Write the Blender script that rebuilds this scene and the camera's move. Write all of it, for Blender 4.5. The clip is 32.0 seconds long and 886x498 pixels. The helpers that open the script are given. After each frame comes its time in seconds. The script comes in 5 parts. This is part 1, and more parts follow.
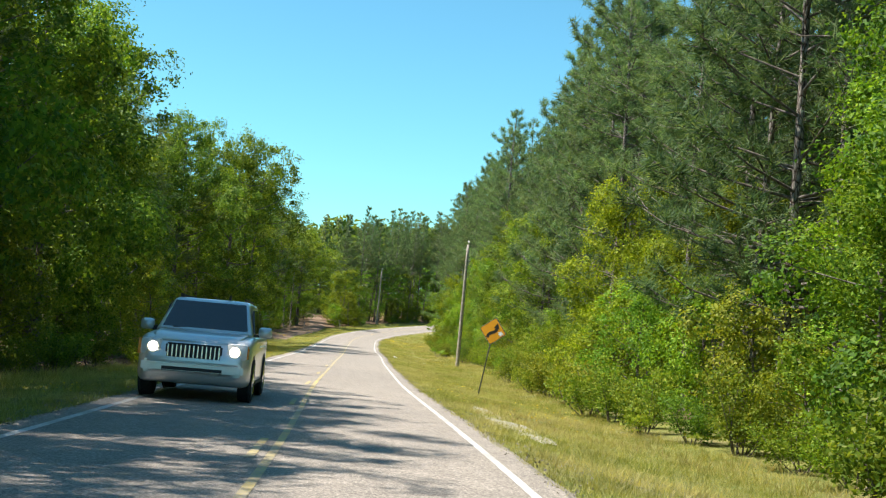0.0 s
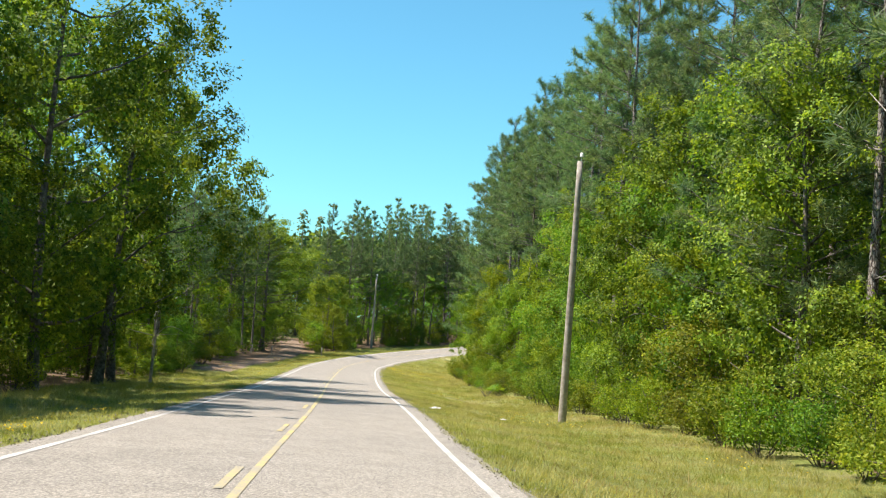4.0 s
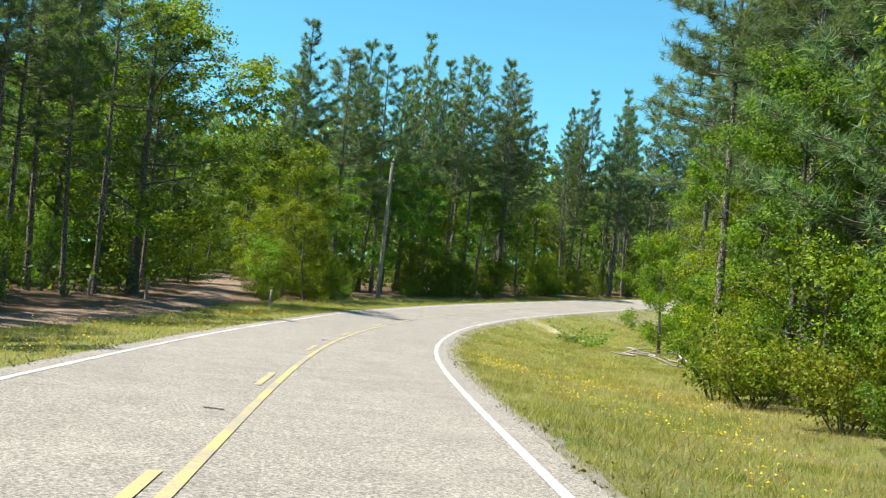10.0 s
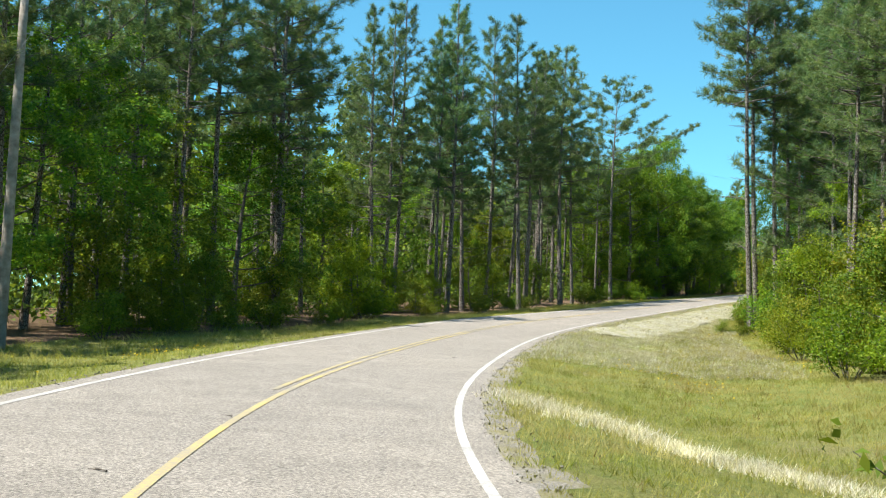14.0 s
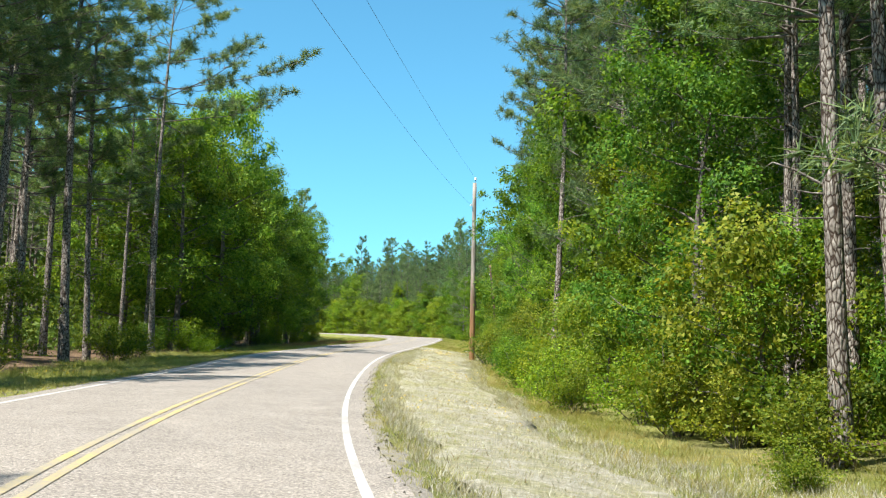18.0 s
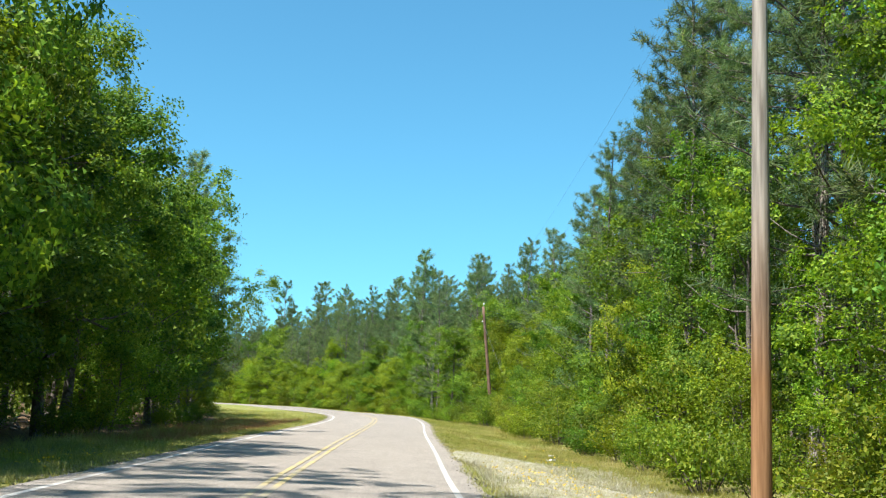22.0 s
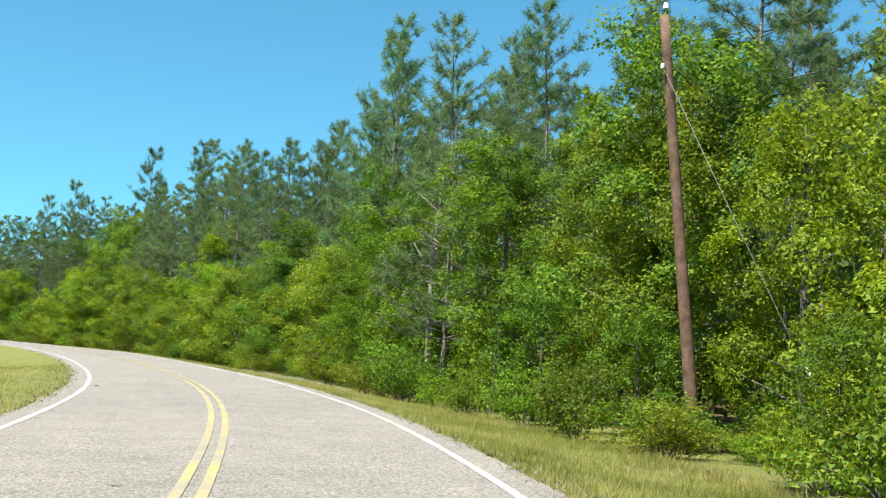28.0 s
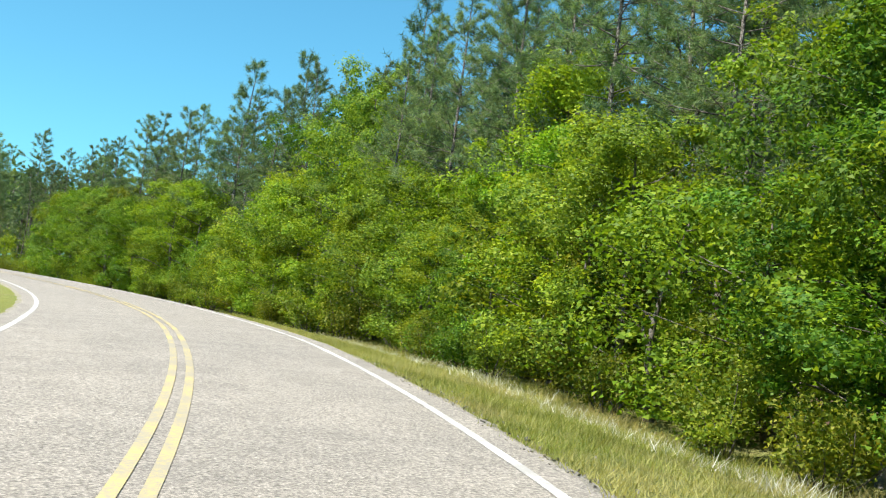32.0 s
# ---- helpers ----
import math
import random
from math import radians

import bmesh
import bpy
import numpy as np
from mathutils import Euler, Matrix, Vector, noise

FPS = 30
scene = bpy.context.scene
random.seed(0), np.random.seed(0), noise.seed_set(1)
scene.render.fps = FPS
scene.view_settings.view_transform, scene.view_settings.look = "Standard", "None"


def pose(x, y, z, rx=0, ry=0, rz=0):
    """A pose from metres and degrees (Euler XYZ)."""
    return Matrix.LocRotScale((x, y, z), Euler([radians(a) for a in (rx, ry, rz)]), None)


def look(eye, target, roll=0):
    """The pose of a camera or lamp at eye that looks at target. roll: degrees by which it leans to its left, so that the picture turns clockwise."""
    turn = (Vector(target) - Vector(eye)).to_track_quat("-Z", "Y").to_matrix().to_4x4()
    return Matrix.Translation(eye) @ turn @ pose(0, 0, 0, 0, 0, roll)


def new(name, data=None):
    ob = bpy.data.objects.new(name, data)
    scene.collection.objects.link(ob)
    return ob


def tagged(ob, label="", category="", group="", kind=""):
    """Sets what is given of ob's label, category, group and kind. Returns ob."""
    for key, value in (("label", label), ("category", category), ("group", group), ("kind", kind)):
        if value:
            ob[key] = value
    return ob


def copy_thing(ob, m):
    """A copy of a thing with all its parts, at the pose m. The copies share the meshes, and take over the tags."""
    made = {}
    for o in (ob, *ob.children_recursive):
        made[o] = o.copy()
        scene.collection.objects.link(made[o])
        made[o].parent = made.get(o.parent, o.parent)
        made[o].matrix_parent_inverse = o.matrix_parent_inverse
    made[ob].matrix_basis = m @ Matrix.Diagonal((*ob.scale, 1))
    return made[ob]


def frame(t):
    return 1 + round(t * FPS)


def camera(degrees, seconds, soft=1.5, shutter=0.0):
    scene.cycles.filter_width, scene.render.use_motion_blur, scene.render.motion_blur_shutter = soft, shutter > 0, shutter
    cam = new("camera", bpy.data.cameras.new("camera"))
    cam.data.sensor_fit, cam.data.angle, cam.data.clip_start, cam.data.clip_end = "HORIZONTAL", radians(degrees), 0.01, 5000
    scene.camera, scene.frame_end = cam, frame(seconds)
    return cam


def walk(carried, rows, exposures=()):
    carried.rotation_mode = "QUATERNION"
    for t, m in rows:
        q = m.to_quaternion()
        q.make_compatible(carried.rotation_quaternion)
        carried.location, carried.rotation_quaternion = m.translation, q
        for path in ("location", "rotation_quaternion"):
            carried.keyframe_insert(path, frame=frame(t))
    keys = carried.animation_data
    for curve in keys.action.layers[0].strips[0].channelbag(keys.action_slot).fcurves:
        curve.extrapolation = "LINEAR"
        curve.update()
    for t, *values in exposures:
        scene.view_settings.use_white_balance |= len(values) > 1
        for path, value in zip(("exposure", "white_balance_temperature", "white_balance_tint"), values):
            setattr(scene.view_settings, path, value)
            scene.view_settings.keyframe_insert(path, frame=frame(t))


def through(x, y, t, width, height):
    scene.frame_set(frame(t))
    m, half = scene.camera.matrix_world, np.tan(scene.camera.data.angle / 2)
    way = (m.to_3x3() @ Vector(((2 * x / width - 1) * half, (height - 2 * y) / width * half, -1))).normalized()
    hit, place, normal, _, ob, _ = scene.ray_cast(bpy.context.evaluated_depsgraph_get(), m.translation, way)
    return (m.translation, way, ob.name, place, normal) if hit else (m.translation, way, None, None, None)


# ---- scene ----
SUN_AZ, SUN_EL = 184.0, 59.0      # degrees from +x, and above the horizon
cam = camera(40.6, 32.0, soft=1.2)
METRES, EYE, TILT, LEAN, TURN = 400.0, 1.3, 0.0, 0.0, 0.0
ROWS = [
    (0.0, 0.0, 0.0, 0.0, -0.22, 2.48, -5.12),
    (0.5, -0.0006, 0.0151, -0.0007, -1.82, 2.18, -5.33),
    (1.0, -0.0016, 0.0308, -0.0013, -2.66, 2.58, -5.41),
    (1.5, -0.0028, 0.047, -0.0019, -1.79, 2.45, -5.39),
    (2.0, -0.0041, 0.0632, -0.0025, -1.82, 2.56, -5.47),
    (2.5, -0.0054, 0.0792, -0.0031, -0.73, 3.02, -5.07),
    (3.0, -0.0066, 0.0952, -0.0038, -0.17, 3.47, -4.46),
    (3.5, -0.0075, 0.1116, -0.0044, -0.88, 3.62, -3.97),
    (5.5, -0.0114, 0.1742, -0.0065, -0.21, 4.52, -3.16),
    (6.0, -0.0122, 0.1904, -0.0071, -0.47, 3.9, -2.82),
    (6.5, -0.013, 0.2066, -0.0074, -0.65, 3.69, -3.18),
    (7.0, -0.0141, 0.2225, -0.008, -1.97, 3.58, -4.36),
    (7.5, -0.015, 0.2386, -0.0084, -2.11, 3.01, -4.77),
    (8.0, -0.0161, 0.2546, -0.009, -0.46, 2.39, -5.03),
    (8.5, -0.0174, 0.2707, -0.0095, 0.45, 1.86, -5.51),
    (9.0, -0.0182, 0.2877, -0.0098, 0.51, 1.59, -5.77),
    (9.5, -0.0192, 0.3034, -0.0101, -0.37, 2.04, -5.57),
    (10.0, -0.02, 0.3195, -0.0104, -1.34, 1.96, -5.52),
    (10.5, -0.0207, 0.3355, -0.0106, -1.97, 2.11, -5.52),
    (11.0, -0.0214, 0.3516, -0.0107, -2.91, 2.13, -5.17),
    (11.5, -0.0221, 0.3675, -0.0109, -4.33, 2.34, -4.49),
    (12.0, -0.0224, 0.3836, -0.0111, -6.34, 2.39, -3.7),
    (12.5, -0.0222, 0.3998, -0.0112, -8.61, 2.61, -3.21),
    (13.0, -0.0215, 0.4159, -0.0113, -10.8, 2.68, -3.17),
    (13.5, -0.0202, 0.4319, -0.0113, -12.54, 2.98, -2.85),
    (14.0, -0.0184, 0.4476, -0.011, -14.71, 3.94, -1.79),
    (14.5, -0.0159, 0.4634, -0.0109, -18.06, 4.14, -0.49),
    (15.0, -0.0126, 0.4791, -0.0107, -22.87, 4.0, 0.32),
    (15.5, -0.0086, 0.4945, -0.0102, -26.48, 3.84, 0.1),
    (17.5, 0.0135, 0.549, -0.0081, -37.39, 7.02, -1.72),
    (18.0, 0.0202, 0.5618, -0.0074, -39.35, 7.07, -1.55),
    (18.5, 0.0273, 0.5745, -0.0066, -40.1, 7.67, -1.2),
    (19.0, 0.0357, 0.5883, -0.0059, -40.77, 8.42, -1.02),
    (19.5, 0.0441, 0.6013, -0.0051, -39.8, 11.7, -1.12),
    (20.0, 0.053, 0.6142, -0.0044, -40.02, 12.06, -0.93),
    (20.5, 0.0621, 0.6271, -0.0035, -40.32, 13.15, -2.15),
    (21.0, 0.0717, 0.6399, -0.0026, -41.59, 12.11, -2.62),
    (21.5, 0.0812, 0.6526, -0.0016, -42.5, 11.07, -2.88),
    (22.0, 0.0909, 0.6647, -0.0005, -43.37, 10.64, -2.54),
    (22.5, 0.1007, 0.6768, 0.0004, -44.35, 10.57, -2.66),
    (23.0, 0.1106, 0.6888, 0.0013, -45.04, 10.04, -3.07),
    (23.5, 0.1205, 0.7006, 0.0021, -46.36, 8.79, -3.65),
    (24.0, 0.131, 0.7124, 0.003, -47.8, 8.73, -4.39),
    (24.5, 0.1406, 0.7237, 0.004, -47.32, 8.77, -3.56),
    (26.5, 0.1789, 0.7683, 0.0072, -49.73, 9.21, -2.03),
    (27.0, 0.1889, 0.7795, 0.0082, -50.18, 9.33, -2.15),
    (27.5, 0.1983, 0.79, 0.0091, -49.54, 9.24, -2.67),
    (28.0, 0.2083, 0.8015, 0.01, -46.91, 8.19, -3.46),
    (28.5, 0.2181, 0.8131, 0.0109, -45.3, 7.49, -3.77),
    (29.0, 0.2284, 0.8258, 0.0119, -44.43, 7.11, -4.06),
    (29.5, 0.2376, 0.8379, 0.0128, -43.98, 6.8, -5.3),
    (30.0, 0.2465, 0.8506, 0.0136, -42.14, 6.49, -6.15),
    (30.5, 0.2548, 0.8635, 0.0144, -39.97, 6.35, -6.62),
    (31.0, 0.2628, 0.8769, 0.0152, -38.3, 6.19, -7.18),
    (31.5, 0.2703, 0.8903, 0.0161, -36.31, 5.93, -7.02),
    (32.0, 0.2774, 0.9041, 0.0168, -34.15, 5.74, -7.1),
]
walk(cam, [(t, pose(0, 0, EYE, TILT, LEAN, TURN) @ pose(METRES * x, METRES * y, METRES * z, 90 + pitch, roll, yaw)) for t, x, y, z, yaw, pitch, roll in ROWS],
     exposures=[(0.0, 1.15, 6750, 14.5), (6.5, 1.15, 6700, 14), (10.0, 1.12, 6500, 10.5), (15.0, 1.15, 6500, 11), (18.0, 1.22, 6500, 12.5), (22.0, 1.22, 6500, 12.5), (24.5, 1.1, 6500, 10.5), (32.0, 1.13, 6500, 10)])

# ---- sky and sun ----
world = bpy.data.worlds.new("sky")
scene.world = world
world.use_nodes = True
wn = world.node_tree
sky = wn.nodes.new("ShaderNodeTexSky")
sky.sky_type, sky.sun_disc = "NISHITA", False
sky.sun_elevation, sky.sun_rotation = radians(SUN_EL), radians(90 - SUN_AZ)
sky.air_density, sky.dust_density, sky.ozone_density = 1.0, 0.3, 1.6
back = wn.nodes["Background"]
tone = wn.nodes.new("ShaderNodeMix")
tone.data_type, tone.blend_type = "RGBA", "MULTIPLY"
tone.inputs[0].default_value, tone.inputs[7].default_value = 1.0, (0.46, 1.0, 1.04, 1)
wn.links.new(sky.outputs[0], tone.inputs[6])
wn.links.new(tone.outputs[2], back.inputs[0])
back.inputs[1].default_value = 0.085
sun = new("sun", bpy.data.lights.new("sun", "SUN"))
sun.data.energy, sun.data.angle, sun.data.color = 5.0, radians(0.6), (1.0, 0.95, 0.85)
az, el = radians(SUN_AZ), radians(SUN_EL)
SUN_DIR = Vector((math.cos(az) * math.cos(el), math.sin(az) * math.cos(el), math.sin(el)))
sun.matrix_world = look(SUN_DIR * 100, (0, 0, 0))

# ---- materials ----


def material(name, rough=0.9, spec=0.3):
    m = bpy.data.materials.new(name)
    m.use_nodes = True
    b = m.node_tree.nodes["Principled BSDF"]
    b.inputs["Roughness"].default_value = rough
    b.inputs["Specular IOR Level"].default_value = spec
    return m, m.node_tree, b


def add(nt, kind, **values):
    n = nt.nodes.new(kind)
    for key, value in values.items():
        if key in n.inputs:
            n.inputs[key].default_value = value
        else:
            setattr(n, key, value)
    return n


def noise_of(nt, scale, detail=4.0, rough=0.6, space="Object"):
    c = nt.nodes.new("ShaderNodeTexCoord")
    n = add(nt, "ShaderNodeTexNoise", Scale=scale, Detail=detail, Roughness=rough)
    nt.links.new(c.outputs[space], n.inputs["Vector"])
    return n.outputs["Fac"]


def ramp(nt, fac, stops):
    r = nt.nodes.new("ShaderNodeValToRGB")
    e = r.color_ramp.elements
    while len(e) < len(stops):
        e.new(0.5)
    for i, (p, c) in enumerate(stops):
        e[i].position, e[i].color = p, (*c, 1)
    nt.links.new(fac, r.inputs[0])
    return r.outputs[0]


def mix(nt, fac, a, b, blend="MIX"):
    m = nt.nodes.new("ShaderNodeMix")
    m.data_type, m.blend_type = "RGBA", blend
    for i, v in ((0, fac), (6, a), (7, b)):
        if isinstance(v, (int, float)):
            m.inputs[i].default_value = v
        elif isinstance(v, tuple):
            m.inputs[i].default_value = (*v, 1)
        else:
            nt.links.new(v, m.inputs[i])
    return m.outputs[2]


def bump(nt, b, height, strength, distance=0.02):
    n = add(nt, "ShaderNodeBump", Strength=strength, Distance=distance)
    nt.links.new(height, n.inputs["Height"])
    nt.links.new(n.outputs[0], b.inputs["Normal"])


def leaf_material(name, dark, mid, light, through=0.35, rough=0.55, dry=None):
    """Leaves: a shade for each leaf, another for each plant, and some light that shines through."""
    m, nt, b = material(name, rough, 0.2)
    geo = nt.nodes.new("ShaderNodeNewGeometry")
    info = nt.nodes.new("ShaderNodeObjectInfo")
    leaf = ramp(nt, geo.outputs["Random Per Island"], [(0.0, dark), (0.5, mid), (1.0, light)])
    if dry:
        where = ramp(nt, noise_of(nt, 0.33, 3), [(0.42, (0, 0, 0)), (0.62, (0.85, 0.85, 0.85))])
        leaf = mix(nt, where, leaf, dry)
    hue = add(nt, "ShaderNodeHueSaturation")
    for out, lo, hi, name_ in (("Random", 0.474, 0.52, "Hue"),):
        r = add(nt, "ShaderNodeMapRange")
        r.inputs[3].default_value, r.inputs[4].default_value = lo, hi
        nt.links.new(info.outputs[out], r.inputs[0])
        nt.links.new(r.outputs[0], hue.inputs[name_])
    w = add(nt, "ShaderNodeMath", operation="MULTIPLY")
    w.inputs[1].default_value = 7.31
    nt.links.new(info.outputs["Random"], w.inputs[0])
    f = add(nt, "ShaderNodeMath", operation="FRACT")
    nt.links.new(w.outputs[0], f.inputs[0])
    r = add(nt, "ShaderNodeMapRange")
    r.inputs[3].default_value, r.inputs[4].default_value = 0.72, 1.25
    nt.links.new(f.outputs[0], r.inputs[0])
    bough = ramp(nt, noise_of(nt, 0.9, 2), [(0.35, (0.78, 0.78, 0.78)), (0.65, (1.18, 1.18, 1.18))])
    v = add(nt, "ShaderNodeMath", operation="MULTIPLY")
    nt.links.new(r.outputs[0], v.inputs[0])
    nt.links.new(bough, v.inputs[1])
    nt.links.new(v.outputs[0], hue.inputs["Value"])
    nt.links.new(leaf, hue.inputs["Color"])
    nt.links.new(hue.outputs[0], b.inputs["Base Color"])
    t = nt.nodes.new("ShaderNodeBsdfTranslucent")
    warm = mix(nt, 1.0, hue.outputs[0], (1.25, 1.15, 0.5), "MULTIPLY")
    nt.links.new(warm, t.inputs[0])
    s = add(nt, "ShaderNodeMixShader")
    s.inputs[0].default_value = through
    nt.links.new(b.outputs[0], s.inputs[1])
    nt.links.new(t.outputs[0], s.inputs[2])
    nt.links.new(s.outputs[0], nt.nodes["Material Output"].inputs[0])
    return m


LEAF_BRIGHT = leaf_material("leaf_bright", (0.07, 0.14, 0.010), (0.155, 0.26, 0.016), (0.28, 0.365, 0.028), 0.45)
LEAF_MID = leaf_material("leaf_mid", (0.055, 0.13, 0.016), (0.125, 0.245, 0.026), (0.235, 0.345, 0.036), 0.47)
LEAF_SHRUB = leaf_material("leaf_shrub", (0.07, 0.125, 0.012), (0.15, 0.22, 0.02), (0.27, 0.30, 0.04), 0.45)
NEEDLE = leaf_material("pine_needle", (0.055, 0.115, 0.056), (0.125, 0.21, 0.09), (0.225, 0.30, 0.138), 0.44)
FAR_LEAF = leaf_material("far_foliage", (0.055, 0.10, 0.02), (0.125, 0.195, 0.036), (0.21, 0.26, 0.05), 0.5)
GRASS = leaf_material("grass_blade", (0.165, 0.205, 0.038), (0.265, 0.285, 0.066), (0.42, 0.40, 0.165), 0.5, 0.8, (0.43, 0.375, 0.18))
SORREL = leaf_material("red_brown_stalk", (0.2, 0.11, 0.05), (0.33, 0.2, 0.09), (0.44, 0.3, 0.14), 0.3, 0.8)
DRY = leaf_material("dry_grass", (0.33, 0.31, 0.22), (0.57, 0.555, 0.48), (0.79, 0.785, 0.75), 0.45, 0.8)

BARK, nt, b = material("pine_bark", 0.95, 0.1)
co = nt.nodes.new("ShaderNodeTexCoord")
mp = add(nt, "ShaderNodeMapping")
mp.inputs["Scale"].default_value = (17, 17, 6)
nt.links.new(co.outputs["Object"], mp.inputs[0])
plate = add(nt, "ShaderNodeTexVoronoi", feature="DISTANCE_TO_EDGE", Scale=1.0, Randomness=0.9)
nt.links.new(mp.outputs[0], plate.inputs["Vector"])
n1 = noise_of(nt, 11.0, 6)
grey = ramp(nt, n1, [(0.3, (0.12, 0.105, 0.09)), (0.5, (0.25, 0.225, 0.2)), (0.7, (0.42, 0.39, 0.35))])
crack = ramp(nt, plate.outputs["Distance"], [(0.02, (0.16, 0.12, 0.1)), (0.16, (1, 1, 1))])
nt.links.new(mix(nt, 1.0, grey, crack, "MULTIPLY"), b.inputs["Base Color"])
bump(nt, b, plate.outputs["Distance"], 0.8, 0.04)
BARK_GREY, nt, b = material("grey_bark", 0.95, 0.1)
n1 = noise_of(nt, 9.0, 6)
nt.links.new(ramp(nt, n1, [(0.3, (0.05, 0.042, 0.035)), (0.55, (0.14, 0.125, 0.11)), (0.75, (0.3, 0.28, 0.25))]), b.inputs["Base Color"])
bump(nt, b, n1, 0.7, 0.03)

ASPHALT, nt, b = material("asphalt", 0.85, 0.3)
fine = noise_of(nt, 30.0, 8, 0.85)
spots = noise_of(nt, 1.1, 5)
tracks = noise_of(nt, 0.12, 3)
c = ramp(nt, fine, [(0.36, (0.085, 0.08, 0.073)), (0.5, (0.235, 0.218, 0.195)), (0.63, (0.42, 0.39, 0.352))])
co = nt.nodes.new("ShaderNodeTexCoord")
grain = add(nt, "ShaderNodeTexVoronoi", Scale=48.0)
nt.links.new(co.outputs["Object"], grain.inputs["Vector"])
stone = ramp(nt, grain.outputs["Color"], [(0.12, (0.35, 0.34, 0.33)), (0.4, (0.95, 0.94, 0.92)), (0.85, (1.5, 1.47, 1.42))])
c = mix(nt, 0.62, c, stone, "MULTIPLY")
c = mix(nt, 0.6, c, ramp(nt, spots, [(0.3, (0.74, 0.73, 0.72)), (0.7, (1.14, 1.12, 1.1))]), "MULTIPLY")
c = mix(nt, 0.5, c, ramp(nt, tracks, [(0.3, (0.86, 0.86, 0.87)), (0.7, (1.1, 1.08, 1.06))]), "MULTIPLY")
nt.links.new(c, b.inputs["Base Color"])
bump(nt, b, fine, 0.5, 0.015)


def paint(name, colour, under):
    m, nt, b = material(name, 0.7, 0.3)
    worn = noise_of(nt, 22.0, 8, 0.85)
    big = noise_of(nt, 0.8, 4)
    f = mix(nt, 0.4, worn, big)
    c = ramp(nt, f, [(0.46, under), (0.59, colour), (0.75, tuple(min(1, v * 1.12) for v in colour))])
    nt.links.new(c, b.inputs["Base Color"])
    return m


WHITE_PAINT = paint("white_road_paint", (0.62, 0.61, 0.58), (0.3, 0.29, 0.275))
YELLOW_PAINT = paint("yellow_road_paint", (0.47, 0.365, 0.12), (0.27, 0.245, 0.19))

GROUND, nt, b = material("roadside_soil_and_turf", 1.0, 0.1)
big = noise_of(nt, 0.35, 4)
mid_n = noise_of(nt, 1.7, 5, 0.7)
small = noise_of(nt, 24.0, 8, 0.8)
c = ramp(nt, small, [(0.34, (0.09, 0.11, 0.028)), (0.5, (0.20, 0.21, 0.055)), (0.66, (0.38, 0.355, 0.15))])
c = mix(nt, ramp(nt, mid_n, [(0.45, (0, 0, 0)), (0.66, (0.75, 0.75, 0.75))]), c, ramp(nt, small, [(0.34, (0.045, 0.085, 0.018)), (0.66, (0.18, 0.24, 0.06))]))
c = mix(nt, ramp(nt, big, [(0.48, (0, 0, 0)), (0.72, (0.8, 0.8, 0.8))]), c, ramp(nt, small, [(0.34, (0.11, 0.09, 0.04)), (0.66, (0.36, 0.31, 0.17))]))
nt.links.new(c, b.inputs["Base Color"])
bump(nt, b, small, 1.0, 0.05)
LITTER, nt, b = material("forest_litter", 1.0, 0.1)
small = noise_of(nt, 5.0, 8, 0.8)
c = ramp(nt, small, [(0.3, (0.05, 0.035, 0.022)), (0.5, (0.15, 0.10, 0.062)), (0.72, (0.28, 0.21, 0.135))])
nt.links.new(c, b.inputs["Base Color"])
bump(nt, b, small, 1.0, 0.1)
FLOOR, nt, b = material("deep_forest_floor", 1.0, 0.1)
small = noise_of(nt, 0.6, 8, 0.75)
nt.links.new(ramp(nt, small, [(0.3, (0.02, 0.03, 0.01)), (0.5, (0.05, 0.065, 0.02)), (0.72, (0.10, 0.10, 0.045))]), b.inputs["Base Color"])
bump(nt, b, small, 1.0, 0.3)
SAND, nt, b = material("sandy_track", 1.0, 0.1)
small = noise_of(nt, 3.0, 8, 0.75)
c = ramp(nt, small, [(0.35, (0.09, 0.06, 0.04)), (0.52, (0.2, 0.145, 0.105)), (0.7, (0.38, 0.3, 0.23))])
nt.links.new(c, b.inputs["Base Color"])
bump(nt, b, small, 0.7, 0.06)
# ---- the line of the road ----
# The road follows the drive; LANE is how far its middle lies beside the drive.
DRIVE = [(METRES * x, METRES * y, METRES * z) for t, x, y, z, *_ in ROWS]


def smoothed(values, width):
    k = np.hanning(2 * width + 3)[1:-1]
    k /= k.sum()
    head, tail = 2 * values[0] - values[width:0:-1], 2 * values[-1] - values[-2:-width - 2:-1]
    return np.convolve(np.concatenate([head, values, tail]), k, "valid")


def road_line():
    t = np.array([r[0] for r in ROWS])
    fine = np.linspace(0, 32, 641)
    p = np.stack([smoothed(np.interp(fine, t, np.array(DRIVE)[:, i]), 21) for i in range(3)], 1)
    step = 1.0
    d = p[1] - p[0]
    d /= np.linalg.norm(d[:2])
    before = [p[0] - d * step * k for k in range(60, 0, -1)]
    d = p[-1] - p[-2]
    d /= np.linalg.norm(d[:2])
    after, q, heading, grade = [], p[-1], math.atan2(d[1], d[0]), d[2]
    for k in range(170):
        heading += step / (150 if k < 60 else 120)
        grade = 0.058 if k < 25 else 0.047 if k < 70 else max(0.02, grade - 0.0006)
        q = q + np.array([math.cos(heading), math.sin(heading), grade]) * step
        after.append(q)
    p = np.concatenate([before, p, after])
    s = np.concatenate([[0], np.cumsum(np.linalg.norm(np.diff(p[:, :2], axis=0), axis=1))])
    at = np.arange(0, s[-1], 1.0)
    p = np.stack([np.interp(at, s, p[:, i]) for i in range(3)], 1)
    return at - 60.0, p


